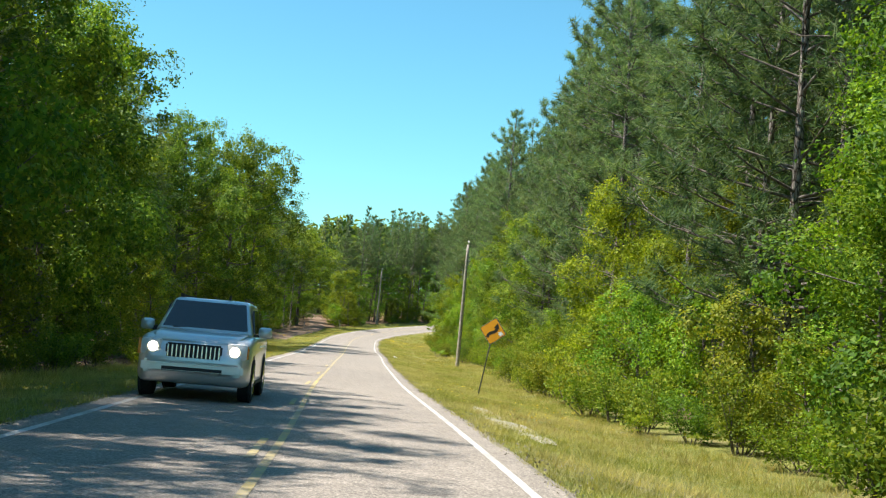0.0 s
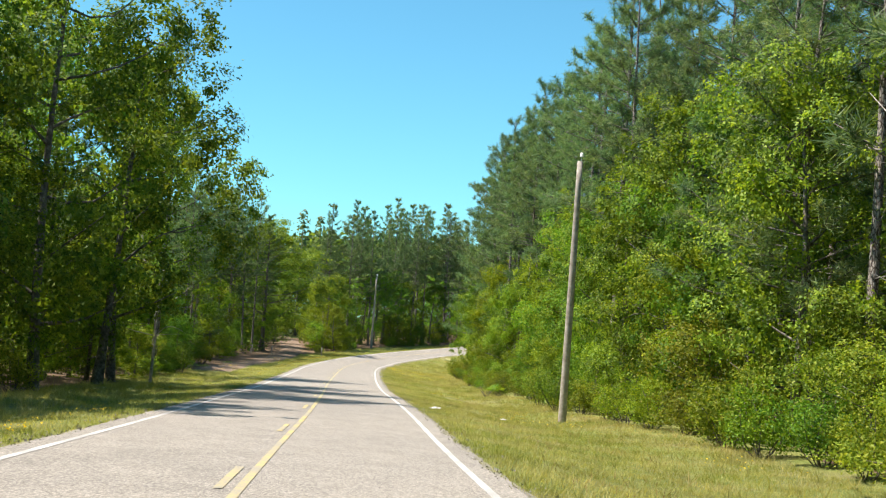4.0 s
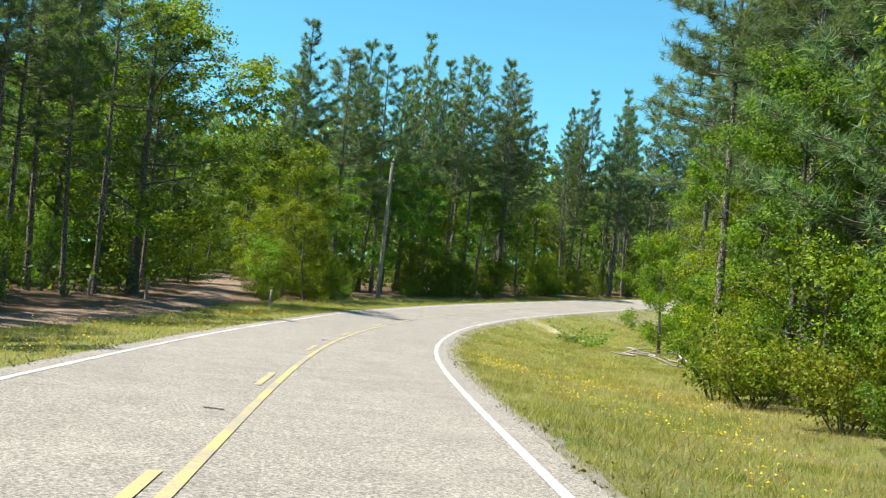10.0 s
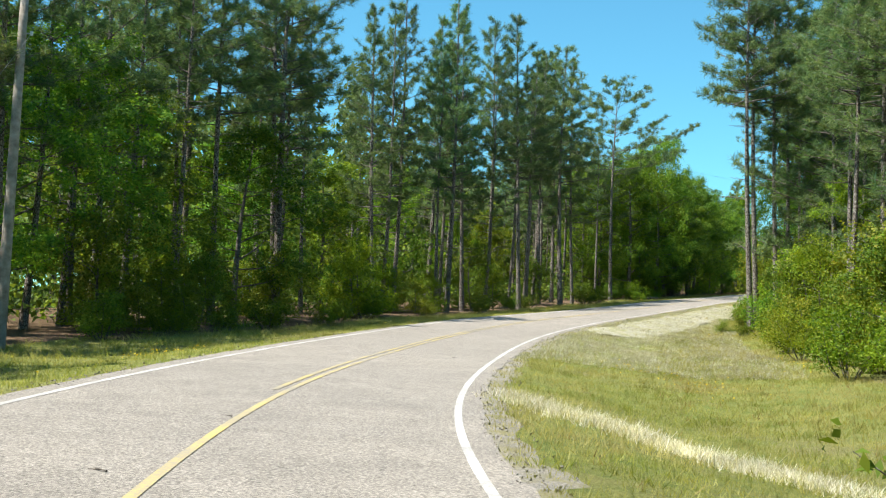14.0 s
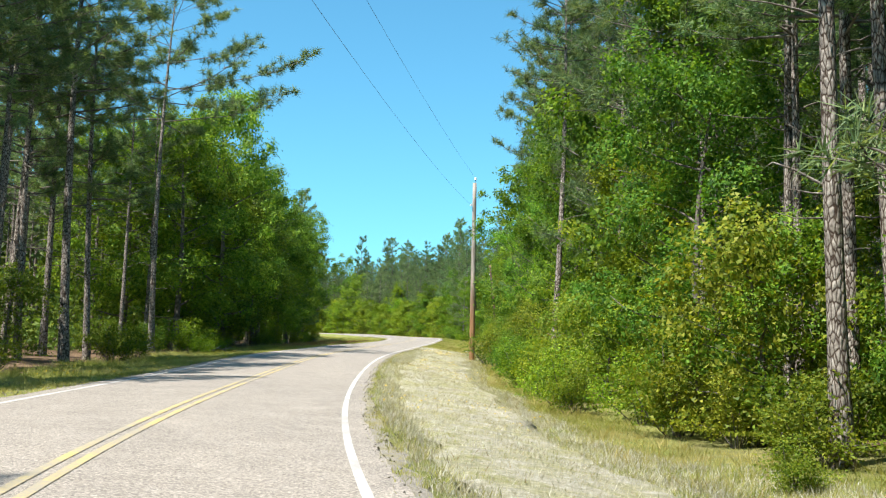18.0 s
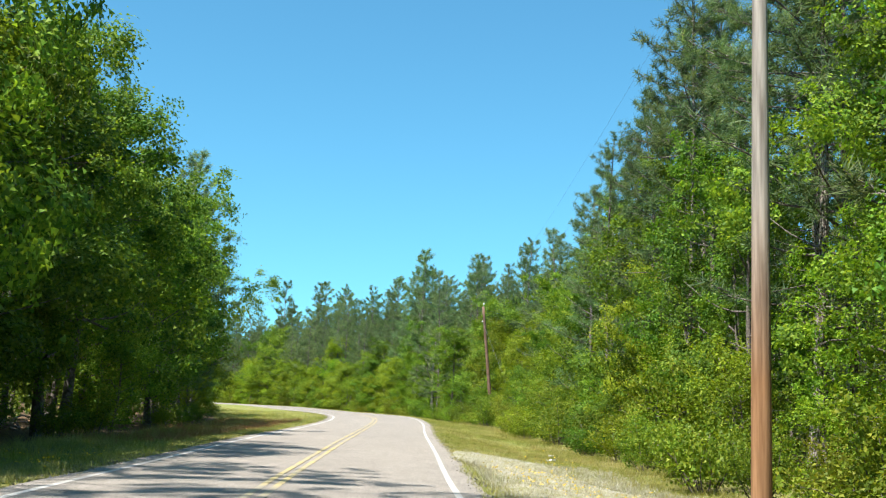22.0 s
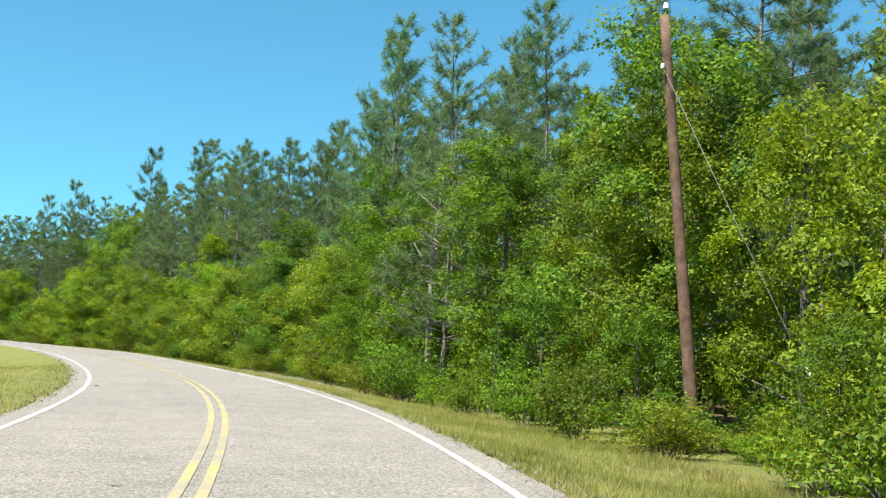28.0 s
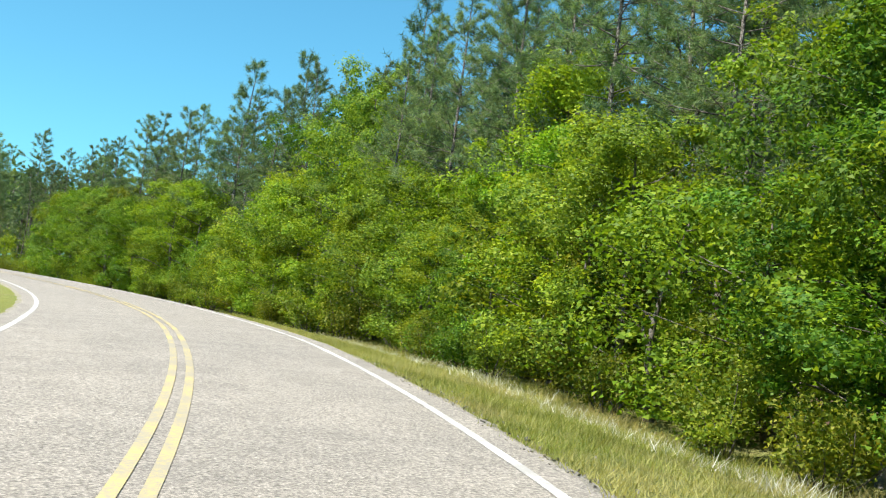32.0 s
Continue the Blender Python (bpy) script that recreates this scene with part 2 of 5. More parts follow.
STATION, LINE = road_line()
LANE = np.interp(STATION, [0, 43, 120, 150, 176, 210, 235, 265, 300, 318, 340, 380, 430], [-1.05, -1.05, -1.15, -1.15, -1.4, -1.95, -1.8, -1.5, -1.35, -1.05, -0.75, -0.68, -0.7])
LANE = smoothed(LANE, 9)
BANK = smoothed(np.interp(STATION, [150, 185, 235, 265, 320, 350, 460], [0, -0.03, -0.03, 0, 0, 0.035, 0.035]), 9)
along = np.gradient(LINE[:, :2], axis=0)
along /= np.linalg.norm(along, axis=1)[:, None]
ASIDE = np.stack([along[:, 1], -along[:, 0]], 1)          # to the right of the way
CENTRE = LINE.copy()
CENTRE[:, :2] += ASIDE * LANE[:, None]
HALF, EDGE = 2.75, 3.14
FIRST, LAST = STATION[0], STATION[-1]


def section(s):
    """The centre point, the direction to the right and the bank at a station."""
    f = min(max(s - FIRST, 0), len(STATION) - 1.001)
    i = int(f)
    w = f - i
    return CENTRE[i] * (1 - w) + CENTRE[i + 1] * w, ASIDE[i] * (1 - w) + ASIDE[i + 1] * w, BANK[i]


SIDE_FALL = ([-200, -60, -25, -14, -9, -6, -3.6, -3.0, 3.0, 3.6, 6.0, 8.0, 11, 16, 30, 60, 200],
             [0.5, 0.3, 0.0, -0.15, -0.3, -0.3, -0.06, -0.045, -0.045, -0.06, -0.36, -0.5, -0.35, -0.1, 0.3, 0.8, 1.5])


def rise(s, u):
    """Height of the ground u metres to the right of the road's middle."""
    c, _, k = section(s)
    w = 0.0 if abs(u) < 3.3 else min(1, (abs(u) - 3.3) / 3)
    lump = 0.14 * w * noise.noise((s * 0.13, u * 0.21, 3.1)) + 0.05 * w * noise.noise((s * 0.6, u * 0.7, 8.0))
    return c[2] + k * max(-3.2, min(3.2, u)) + float(np.interp(u, *SIDE_FALL)) + lump


def place(s, u, up=0.0):
    c, a, _ = section(s)
    return Vector((c[0] + a[0] * u, c[1] + a[1] * u, rise(s, u) + up))


def facing(s):
    """The way's heading at a station, in degrees, as a turn about z (0: along +y)."""
    _, a, _ = section(s)
    return math.degrees(math.atan2(a[1], a[0]))


def mesh_object(name, verts, faces, mats, parent=None, smooth=False):
    me = bpy.data.meshes.new(name)
    me.from_pydata([tuple(v) for v in verts], [], faces)
    for m in mats if isinstance(mats, (list, tuple)) else [mats]:
        me.materials.append(m)
    if smooth:
        me.polygons.foreach_set("use_smooth", [True] * len(me.polygons))
    me.update()
    ob = new(name, me)
    ob.parent = parent
    return ob


def part(name, bm, mat, parent, label=""):
    me = bpy.data.meshes.new(name)
    bm.to_mesh(me)
    bm.free()
    me.materials.append(mat)
    ob = new(name, me)
    ob.parent = parent
    if label:
        ob["label"] = label
    return ob


def thing(name, m, label, category, group="", kind=""):
    ob = new(name)
    ob.matrix_world = m
    return tagged(ob, label, category, group, kind)


# ---- ground: one sheet, fine by the road and open to the horizon ----
def edge_left(s):
    """How far from the road's middle the woods begin, on the side of the oncoming lane."""
    return float(np.interp(s, [-60, 20, 45, 70, 110, 140, 165, 176, 188, 206, 226, 260, 300, 325, 350, 380, 480],
                           [6.2, 6.2, 6.4, 7.6, 9.0, 9.2, 8.8, 8.6, 8.2, 10.0, 7.8, 7.9, 7.4, 7.4, 8.2, 14, 14])) + 0.8 * noise.noise((s * 0.12, 0, 5))


def edge_right(s):
    return float(np.interp(s, [-60, 10, 50, 66, 80, 118, 140, 160, 178, 195, 219, 232, 243, 252, 275, 300, 330, 350, 370, 480],
                           [8.0, 8.0, 8.6, 9.5, 10.4, 10.4, 9.6, 9.8, 11.4, 11.6, 11.5, 10.8, 9.7, 8.0, 7.8, 8.6, 8.4, 7.6, 7.0, 7.0])) + 0.7 * noise.noise((s * 0.15, 4, 5))


def build_ground():
    us = [-70, -50, -35, -25, -19, -15, -12, -10.5, -9, -8, -7, -6, -5, -4.2, -3.5, -3.0, -2.6, 0, 2.6, 3.0, 3.5, 4.2, 5, 6, 7, 8, 9, 10.5, 12, 15, 19, 25, 35, 50, 70]
    ss = np.arange(FIRST, LAST, 1.6)
    verts = [place(s, u) for s in ss for u in us]
    n = len(us)
    faces, slots = [], []
    for i in range(len(ss) - 1):
        el_, er_ = -edge_left(ss[i]) - 0.6, edge_right(ss[i]) + 3.4
        for j in range(n - 1):
            a = i * n + j
            faces.append((a, a + 1, a + n + 1, a + n))
            um = (us[j] + us[j + 1]) / 2
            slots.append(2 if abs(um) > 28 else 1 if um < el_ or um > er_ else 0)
    rim = [j for j in range(n)] + [i * n + n - 1 for i in range(1, len(ss))]
    rim += [(len(ss) - 1) * n + j for j in range(n - 2, -1, -1)] + [i * n for i in range(len(ss) - 2, 0, -1)]
    mid = Vector((25, 200, 0))
    start = len(verts)
    for k in rim:
        d = verts[k] - mid
        d.z = 0
        d.normalize()
        verts.append(mid + d * 3000 + Vector((0, 0, -6)))
    m = len(rim)
    for k in range(m):
        faces.append((rim[k], start + k, start + (k + 1) % m, rim[(k + 1) % m]))
        slots.append(2)
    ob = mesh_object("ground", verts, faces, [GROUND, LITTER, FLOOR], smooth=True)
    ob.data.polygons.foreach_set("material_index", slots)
    return tagged(ob, "grassy roadside ground running back into shaded woodland floor", "ground", kind="structure")


build_ground()


def ribbon(name, u0, u1, s0, s1, mat, up, step=1.0, ragged=0.0, parent=None):
    """A strip along the road between two distances from its middle."""
    ss = np.arange(s0, s1 + 1e-6, step)
    verts, faces = [], []
    cols = max(2, int(abs(u1 - u0) / 1.5) + 2)
    for s in ss:
        c, a, k = section(s)
        for j in range(cols):
            u = u0 + (u1 - u0) * j / (cols - 1)
            if ragged and j in (0, cols - 1):
                u += (1 if j else -1) * ragged * (noise.noise((s * 0.5, u * 3, 1.7)) + 0.6 * noise.noise((s * 1.9, u * 3, 7.7)))
            verts.append((c[0] + a[0] * u, c[1] + a[1] * u, c[2] + k * u + up - 0.012 * abs(u) / 2))
    for i in range(len(ss) - 1):
        for j in range(cols - 1):
            p = i * cols + j
            faces.append((p, p + 1, p + cols + 1, p + cols))
    # an underside skirt gives the strip its thickness
    n = len(verts)
    if ragged:
        verts += [(x, y, z - 0.12) for x, y, z in verts]
        for i in range(len(ss) - 1):
            for j, flip in ((0, False), (cols - 1, True)):
                p = i * cols + j
                f = (p, p + cols, p + cols + n, p + n)
                faces.append(f[::-1] if flip else f)
    return mesh_object(name, verts, faces, mat, parent, smooth=False)


road = tagged(ribbon("road", -EDGE, EDGE, FIRST + 2, LAST - 3, ASPHALT, 0.0, 0.4, 0.11), "worn pale grey two-lane asphalt road with crumbling edges", "road", kind="structure")
ribbon("edge_line", HALF - 0.03, HALF + 0.075, FIRST + 2, LAST - 3, WHITE_PAINT, 0.005, 0.5, parent=road)["label"] = "faded white edge line"
ribbon("edge_line", -HALF - 0.06, -HALF + 0.05, FIRST + 2, LAST - 3, WHITE_PAINT, 0.005, 0.5, parent=road)["label"] = "faded white edge line"
ribbon("centre_line", 0.055, 0.155, FIRST + 2, LAST - 3, YELLOW_PAINT, 0.005, 0.5, parent=road)["label"] = "worn solid yellow centre line"
ribbon("centre_line", -0.155, -0.055, 198, LAST - 3, YELLOW_PAINT, 0.005, 0.5, parent=road)["label"] = "worn solid yellow centre line"
for k in range(-5, 19):
    s = 2.8 + k * 10.07
    ribbon("centre_dash", -0.155, -0.055, s, s + 2.5, YELLOW_PAINT, 0.005, 0.5, parent=road)

# ---- trees ----
rng = np.random.default_rng(7)


def tube(verts, faces, path, radii, sides=7):
    """Adds a tapered, bent tube through path to verts and faces."""
    base = len(verts)
    for i, (p, r) in enumerate(zip(path, radii)):
        q = path[min(i + 1, len(path) - 1)] - path[max(i - 1, 0)]
        q.normalize()
        e1 = q.cross(Vector((0.3, 0.9, 0.2))).normalized()
        e2 = q.cross(e1)
        for k in range(sides):
            a = 2 * math.pi * k / sides
            verts.append(p + (e1 * math.cos(a) + e2 * math.sin(a)) * r)
    for i in range(len(path) - 1):
        for k in range(sides):
            a, b_ = base + i * sides + k, base + i * sides + (k + 1) % sides
            faces.append((a, b_, b_ + sides, a + sides))
    faces.append(tuple(base + (len(path) - 1) * sides + k for k in range(sides)))


def leaf_cloud(centres, normals, length, width, fold=0.25, tri=False):
    """Leaf quads at the centres: each one a folded diamond with its own turn."""
    n = len(centres)
    nrm = normals / np.maximum(np.linalg.norm(normals, axis=1), 1e-6)[:, None]
    r = rng.normal(size=(n, 3))
    ax = np.cross(nrm, r)
    ax /= np.maximum(np.linalg.norm(ax, axis=1), 1e-6)[:, None]
    ay = np.cross(nrm, ax)
    ln = (length * rng.uniform(0.65, 1.3, n))[:, None]
    wd = (width * rng.uniform(0.7, 1.3, n))[:, None]
    if tri:
        k = (rng.uniform(0.05, 0.4, n) * length)[:, None]
        v = np.empty((n, 3, 3))
        v[:, 0] = centres - ax * ln * 0.5
        v[:, 1] = centres + ax * k + ay * wd * 0.55 + nrm * wd * fold
        v[:, 2] = centres + ax * (ln * 0.55 - k * 0.5) - ay * wd * 0.45 - nrm * wd * fold
        return v.reshape(-1, 3), np.arange(3 * n).reshape(n, 3)
    v = np.empty((n, 4, 3))
    v[:, 0] = centres - ax * ln * 0.5
    v[:, 1] = centres + ay * wd * 0.5 + nrm * wd * fold
    v[:, 2] = centres + ax * ln * 0.5 - nrm * ln * 0.1
    v[:, 3] = centres - ay * wd * 0.5 + nrm * wd * fold
    return v.reshape(-1, 3), np.arange(4 * n).reshape(n, 4)


def fast_mesh(name, verts, quads, mat):
    me = bpy.data.meshes.new(name)
    n, k = len(quads), quads.shape[1]
    me.vertices.add(len(verts))
    me.vertices.foreach_set("co", np.ascontiguousarray(verts, dtype=np.float32).ravel())
    me.loops.add(n * k)
    me.loops.foreach_set("vertex_index", np.ascontiguousarray(quads, dtype=np.int32).ravel())
    me.polygons.add(n)
    me.polygons.foreach_set("loop_start", np.arange(0, n * k, k, dtype=np.int32))
    me.polygons.foreach_set("loop_total", np.full(n, k, dtype=np.int32))
    me.materials.append(mat)
    me.update(calc_edges=True)
    return me


def bent(p0, p1, bend, steps=5):
    off = Vector(rng.normal(size=3)) * bend
    return [p0.lerp(p1, k / steps) + off * math.sin(math.pi * k / steps) for k in range(steps + 1)]


def plant(name, label, category, group, trunk, limbs, leaves, leaf_mat, bark, crown_name="crown"):
    """A plant's Empty with its trunk and crown; it stands at the origin, and copies of it are planted."""
    ob = tagged(new(name), label, category, group)
    if trunk[1]:
        mesh_object("trunk", trunk[0], trunk[1], bark, ob, smooth=True)
    if limbs[1]:
        tagged(mesh_object("branchwork", limbs[0], limbs[1], BARK_GREY, ob, smooth=True), kind="stuff")
    c = new(crown_name, fast_mesh(crown_name, leaves[0], leaves[1], leaf_mat))
    c.parent = ob
    return ob


def broadleaf(height, spread, leaves, size, mat, label, low=0.22, top=1.0):
    verts, faces, lv, lf, cs, ns = [], [], [], [], [], []
    lean = Vector((rng.normal() * 0.35, rng.normal() * 0.35, 0))
    path = bent(Vector((0, 0, -0.15)), Vector((lean.x, lean.y, height * 0.92)), 0.25, 8)
    r0 = 0.011 * height + 0.03
    tube(verts, faces, path, [r0 * (1 - 0.86 * k / 8) * (1.35 if k == 0 else 1) for k in range(9)])
    count = 19
    clumps = []
    for i in range(count):
        f = low + (top - low) * (i + rng.uniform(-0.3, 0.3)) / count
        f = min(max(f, 0.12), 0.97)
        k = f / 0.92 * 8
        p = path[min(7, int(k))].lerp(path[min(8, int(k) + 1)], k % 1)
        ang = i * 2.4 + rng.uniform(-0.5, 0.5)
        wide = spread * (0.32 + 0.66 * math.sin(math.pi * min(1, max(0.12, (f - low + 0.12) / (1.12 - low))) ** 0.85)) * rng.uniform(0.6, 1.12)
        tip = p + Vector((math.cos(ang) * wide, math.sin(ang) * wide, wide * rng.uniform(0.15, 0.6)))
        limb = bent(p, tip, 0.12 * wide, 4)
        tube(lv, lf, limb, [r0 * (0.36 - 0.3 * j / 4) * (1.1 - 0.6 * f) for j in range(5)], 5)
        for j, w in ((4, 1.15), (2, 0.7)):
            q = limb[j] + Vector(rng.normal(size=3)) * 0.15 * wide
            clumps.append((q, w * rng.uniform(0.5, 1.0) * (0.25 * spread + 0.2)))
    clumps.append((path[-1] + Vector((0, 0, 0.1)), 0.34 * spread))
    total = sum(r * r for _, r in clumps)
    for q, r in clumps:
        n = int(leaves * r * r / total)
        # leaves gather in flat sprays on twig ends all round the clump
        m = max(6, int(19 * (r / (0.32 * spread + 0.25)) ** 1.5))
        d = rng.normal(size=(m, 3))
        d /= np.linalg.norm(d, axis=1)[:, None]
        rad = r * rng.uniform(0.4, 1.0, m) ** 0.4
        hub = d * rad[:, None] * np.array([1.05, 1.05, 1.0]) + np.array(q)
        wide_ = (0.085 + 0.036 * spread) * rng.uniform(0.6, 1.4, m)
        which = rng.integers(0, m, n)
        off = rng.normal(size=(n, 3)) * np.array([1, 1, 0.8])
        c = hub[which] + off * wide_[which][:, None] - np.array([0, 0, 0.35]) * (off[:, :1] ** 2 + off[:, 1:2] ** 2) * wide_[which][:, None] * 0.4
        cs.append(c)
        ns.append(d[which] * 1.0 + rng.normal(size=(n, 3)) * 0.35 + np.array([0, 0, 0.4]))
    cs, ns = np.concatenate(cs), np.concatenate(ns)
    cs[:, 2] = np.maximum(cs[:, 2], 0.25)
    return plant("broadleaf_tree", label, "tree", "roadside trees", (verts, faces), (lv, lf), leaf_cloud(cs, ns, size, size * 0.75, tri=True), mat, BARK_GREY)


def tuft(c, ax, needles, length, width):
    """A brush of needles round the end of a twig."""
    e = rng.normal(size=(needles, 3))
    e -= np.outer(e @ ax, ax)
    e /= np.linalg.norm(e, axis=1)[:, None]
    dirs = ax * rng.uniform(-0.35, 1.0, needles)[:, None] + e * rng.uniform(0.45, 1.0, needles)[:, None]
    dirs /= np.linalg.norm(dirs, axis=1)[:, None]
    side = np.cross(dirs, rng.normal(size=(needles, 3)))
    side /= np.linalg.norm(side, axis=1)[:, None]
    ln = length * rng.uniform(0.7, 1.2, needles)[:, None]
    root = c + ax * rng.uniform(-0.22, 0.1, needles)[:, None]
    t = np.empty((needles, 3, 3))
    t[:, 0], t[:, 1], t[:, 2] = root - side * width * 0.5, root + side * width * 0.5, root + dirs * ln
    return t


def pine(height, spread, start, gap, needles, length, width, label, stubs=10, per=4, droop=0.0, flat_top=0.0):
    """A pine: whorls of limbs, gap metres apart, whose twigs end in brushes of needles."""
    verts, faces, lv, lf = [], [], [], []
    path = bent(Vector((0, 0, -0.15)), Vector((rng.normal() * 0.3, rng.normal() * 0.3, height * 0.985)), 0.18, 9)
    r0 = 0.0062 * height + 0.025
    tube(verts, faces, path, [r0 * (1 - 0.84 * k / 9) * (1.25 if k == 0 else 1) for k in range(10)], 8)
    on = lambda f: path[min(8, int(f * 9))].lerp(path[min(9, int(f * 9) + 1)], (f * 9) % 1)
    for i in range(stubs):
        f = rng.uniform(0.18, start + 0.1)
        a = rng.uniform(0, 6.28)
        w = rng.uniform(0.4, 1.7)
        p = on(f)
        tube(lv, lf, bent(p, p + Vector((math.cos(a) * w, math.sin(a) * w, rng.uniform(-0.1, 0.5))), 0.1, 3), [0.024, 0.018, 0.012, 0.006], 4)
    tri = []
    whorls = max(5, int((1 - start) * height / gap))
    turn = 0.0
    for i in range(whorls):
        f = start + (1 - start) * (i + rng.uniform(0.2, 0.8)) / whorls
        g = (f - start) / (1 - start)
        reach = spread * (0.5 + 0.5 * math.sin(math.pi * min(1, g * 0.75 + 0.28))) * (1.04 + flat_top - g) ** 0.62 + 0.25
        turn += rng.uniform(0.5, 1.0)
        count = per if g < 0.85 else 3
        for j in range(count):
            if rng.uniform() < 0.14:
                continue
            a = turn + j * 6.283 / count + rng.uniform(-0.35, 0.35)
            w = reach * rng.uniform(0.55, 1.15)
            p = on(min(0.985, f + rng.uniform(-0.012, 0.012)))
            out = Vector((math.cos(a), math.sin(a), 0))
            cross = Vector((-out.y, out.x, 0))
            mid = p + out * w * 0.55 + Vector((0, 0, w * (0.02 + 0.5 * g - droop)))
            tip = p + out * w + Vector((0, 0, w * (0.14 + 0.75 * g - droop) + 0.1))
            limb = [p, p.lerp(mid, 0.5), mid, mid.lerp(tip, 0.5) - Vector((0, 0, 0.03 * w)), tip]
            tube(lv, lf, limb, [0.034 * (1.15 - g), 0.028 * (1.15 - g), 0.02, 0.014, 0.007], 4)
            ends = [(tip, out), (limb[3], out)]
            for k in range(max(2, int(w * 3.3))):
                h = rng.uniform(0.3, 0.97)
                q = p.lerp(mid, h / 0.55) if h < 0.55 else mid.lerp(tip, (h - 0.55) / 0.45)
                d = (cross * (1 if k % 2 else -1) * rng.uniform(0.5, 1.0) + out * 0.7 + Vector((0, 0, rng.uniform(-0.05, 0.6)))).normalized()
                e = q + d * rng.uniform(0.25, 0.5) * (0.4 + 0.3 * w)
                tube(lv, lf, [q, e], [0.014, 0.006], 3)
                ends.append((e, d))
                if rng.uniform() < 0.65:
                    ends.append((q.lerp(e, 0.5) + Vector((0, 0, 0.08)), d))
            for e, d in ends:
                ax = np.array(d) * 0.6 + np.array([0, 0, 0.7]) + rng.normal(size=3) * 0.22
                tri.append(tuft(np.array(e), ax / np.linalg.norm(ax), needles, length, width))
    for k in range(5):
        tri.append(tuft(np.array(on(0.985 - 0.012 * k)) + np.array([0, 0, 0.1]), np.array([0, 0, 1.0]), needles, length, width))
    v = np.concatenate(tri).reshape(-1, 3)
    return plant("pine_tree", label, "tree", "roadside pines", (verts, faces), (lv, lf), (v, np.arange(len(v)).reshape(-1, 3)), NEEDLE, BARK)


def shrub(height, spread, leaves, size, mat, label):
    verts, faces, cs, ns = [], [], [], []
    stems = 9
    for i in range(stems):
        a = i * 2.4
        w = spread * rng.uniform(0.25, 0.9)
        tip = Vector((math.cos(a) * w, math.sin(a) * w, height * rng.uniform(0.45, 0.95) * (1.1 - 0.45 * w / spread)))
        stem = bent(Vector((math.cos(a) * 0.12, math.sin(a) * 0.12, -0.1)), tip, 0.15, 4)
        tube(verts, faces, stem, [0.03, 0.024, 0.018, 0.012, 0.005], 4)
        for k, r in ((4, 0.42), (3, 0.40), (2, 0.38)):
            n = int(leaves / stems / 3)
            d = rng.normal(size=(n, 3))
            d /= np.linalg.norm(d, axis=1)[:, None]
            rr = r * spread * 0.62 * rng.uniform(0.2, 1.05, n) ** 0.5
            hub = np.array(stem[k]) + d[:14] * rr[:14, None] * np.array([1, 1, 0.85])
            off = rng.normal(size=(n, 3)) * np.array([1, 1, 0.5]) * (0.09 * spread)
            cs.append(hub[rng.integers(0, 14, n)] + off)
            ns.append(d * 0.6 + rng.normal(size=(n, 3)) * 0.6 + np.array([0, 0, 0.6]))
    cs, ns = np.concatenate(cs), np.concatenate(ns)
    cs[:, 2] = np.abs(cs[:, 2]) + 0.05
    return plant("shrub", label, "shrub", "roadside shrubs", ([], []), (verts, faces), leaf_cloud(cs, ns, size, size * 0.72, tri=True), mat, BARK_GREY, "foliage")


L_BRIGHT = "young broadleaf tree with bright spring-green leaves at the woods' edge"
L_MID = "broadleaf tree with dense mid-green foliage at the woods' edge"
L_PINE = "tall straight pine with a bare lower trunk and dark needles"
L_HIGH = "tall pine with a high crown and stubs on its trunk"
L_DEEP = "tall pine whose needled crown reaches far down its trunk"
L_YPINE = "younger bushy pine with needles most of the way down"
L_SLIM = "slender pine with thin light boughs over much of its trunk"
L_SHRUB = "leafy green shrub growing at the edge of the verge"
BRIGHT = [broadleaf(9.5, 2.6, 26000, 0.108, LEAF_BRIGHT, L_BRIGHT, 0.08), broadleaf(8.0, 2.4, 24000, 0.104, LEAF_BRIGHT, L_BRIGHT, 0.06), broadleaf(11, 2.9, 27000, 0.112, LEAF_BRIGHT, L_BRIGHT, 0.1)]
MID = [broadleaf(13, 3.6, 27000, 0.128, LEAF_MID, L_MID, 0.16), broadleaf(11, 3.1, 25000, 0.122, LEAF_MID, L_MID, 0.1), broadleaf(15, 3.9, 28000, 0.138, LEAF_MID, L_MID, 0.22)]
PINES = [pine(20, 3.3, 0.46, 0.62, 34, 0.3, 0.021, L_PINE), pine(18, 3.0, 0.52, 0.55, 34, 0.3, 0.021, L_PINE), pine(21, 3.5, 0.4, 0.66, 34, 0.31, 0.021, L_DEEP, 16), pine(20, 2.9, 0.56, 0.5, 34, 0.3, 0.021, L_HIGH, 18)]
SLIM = [pine(19, 2.2, 0.36, 0.66, 36, 0.3, 0.022, L_SLIM, 24), pine(20, 2.4, 0.46, 0.6, 36, 0.3, 0.022, L_SLIM, 20)]
YPINES = [pine(15, 3.0, 0.2, 0.56, 30, 0.29, 0.021, L_YPINE), pine(13, 2.8, 0.12, 0.52, 30, 0.29, 0.021, L_YPINE)]
OLD_PINE = [pine(19, 5.2, 0.6, 0.85, 46, 0.34, 0.026, "old pine with a long bare trunk and a broad open crown", 6, 4, 0.05, 0.5)]
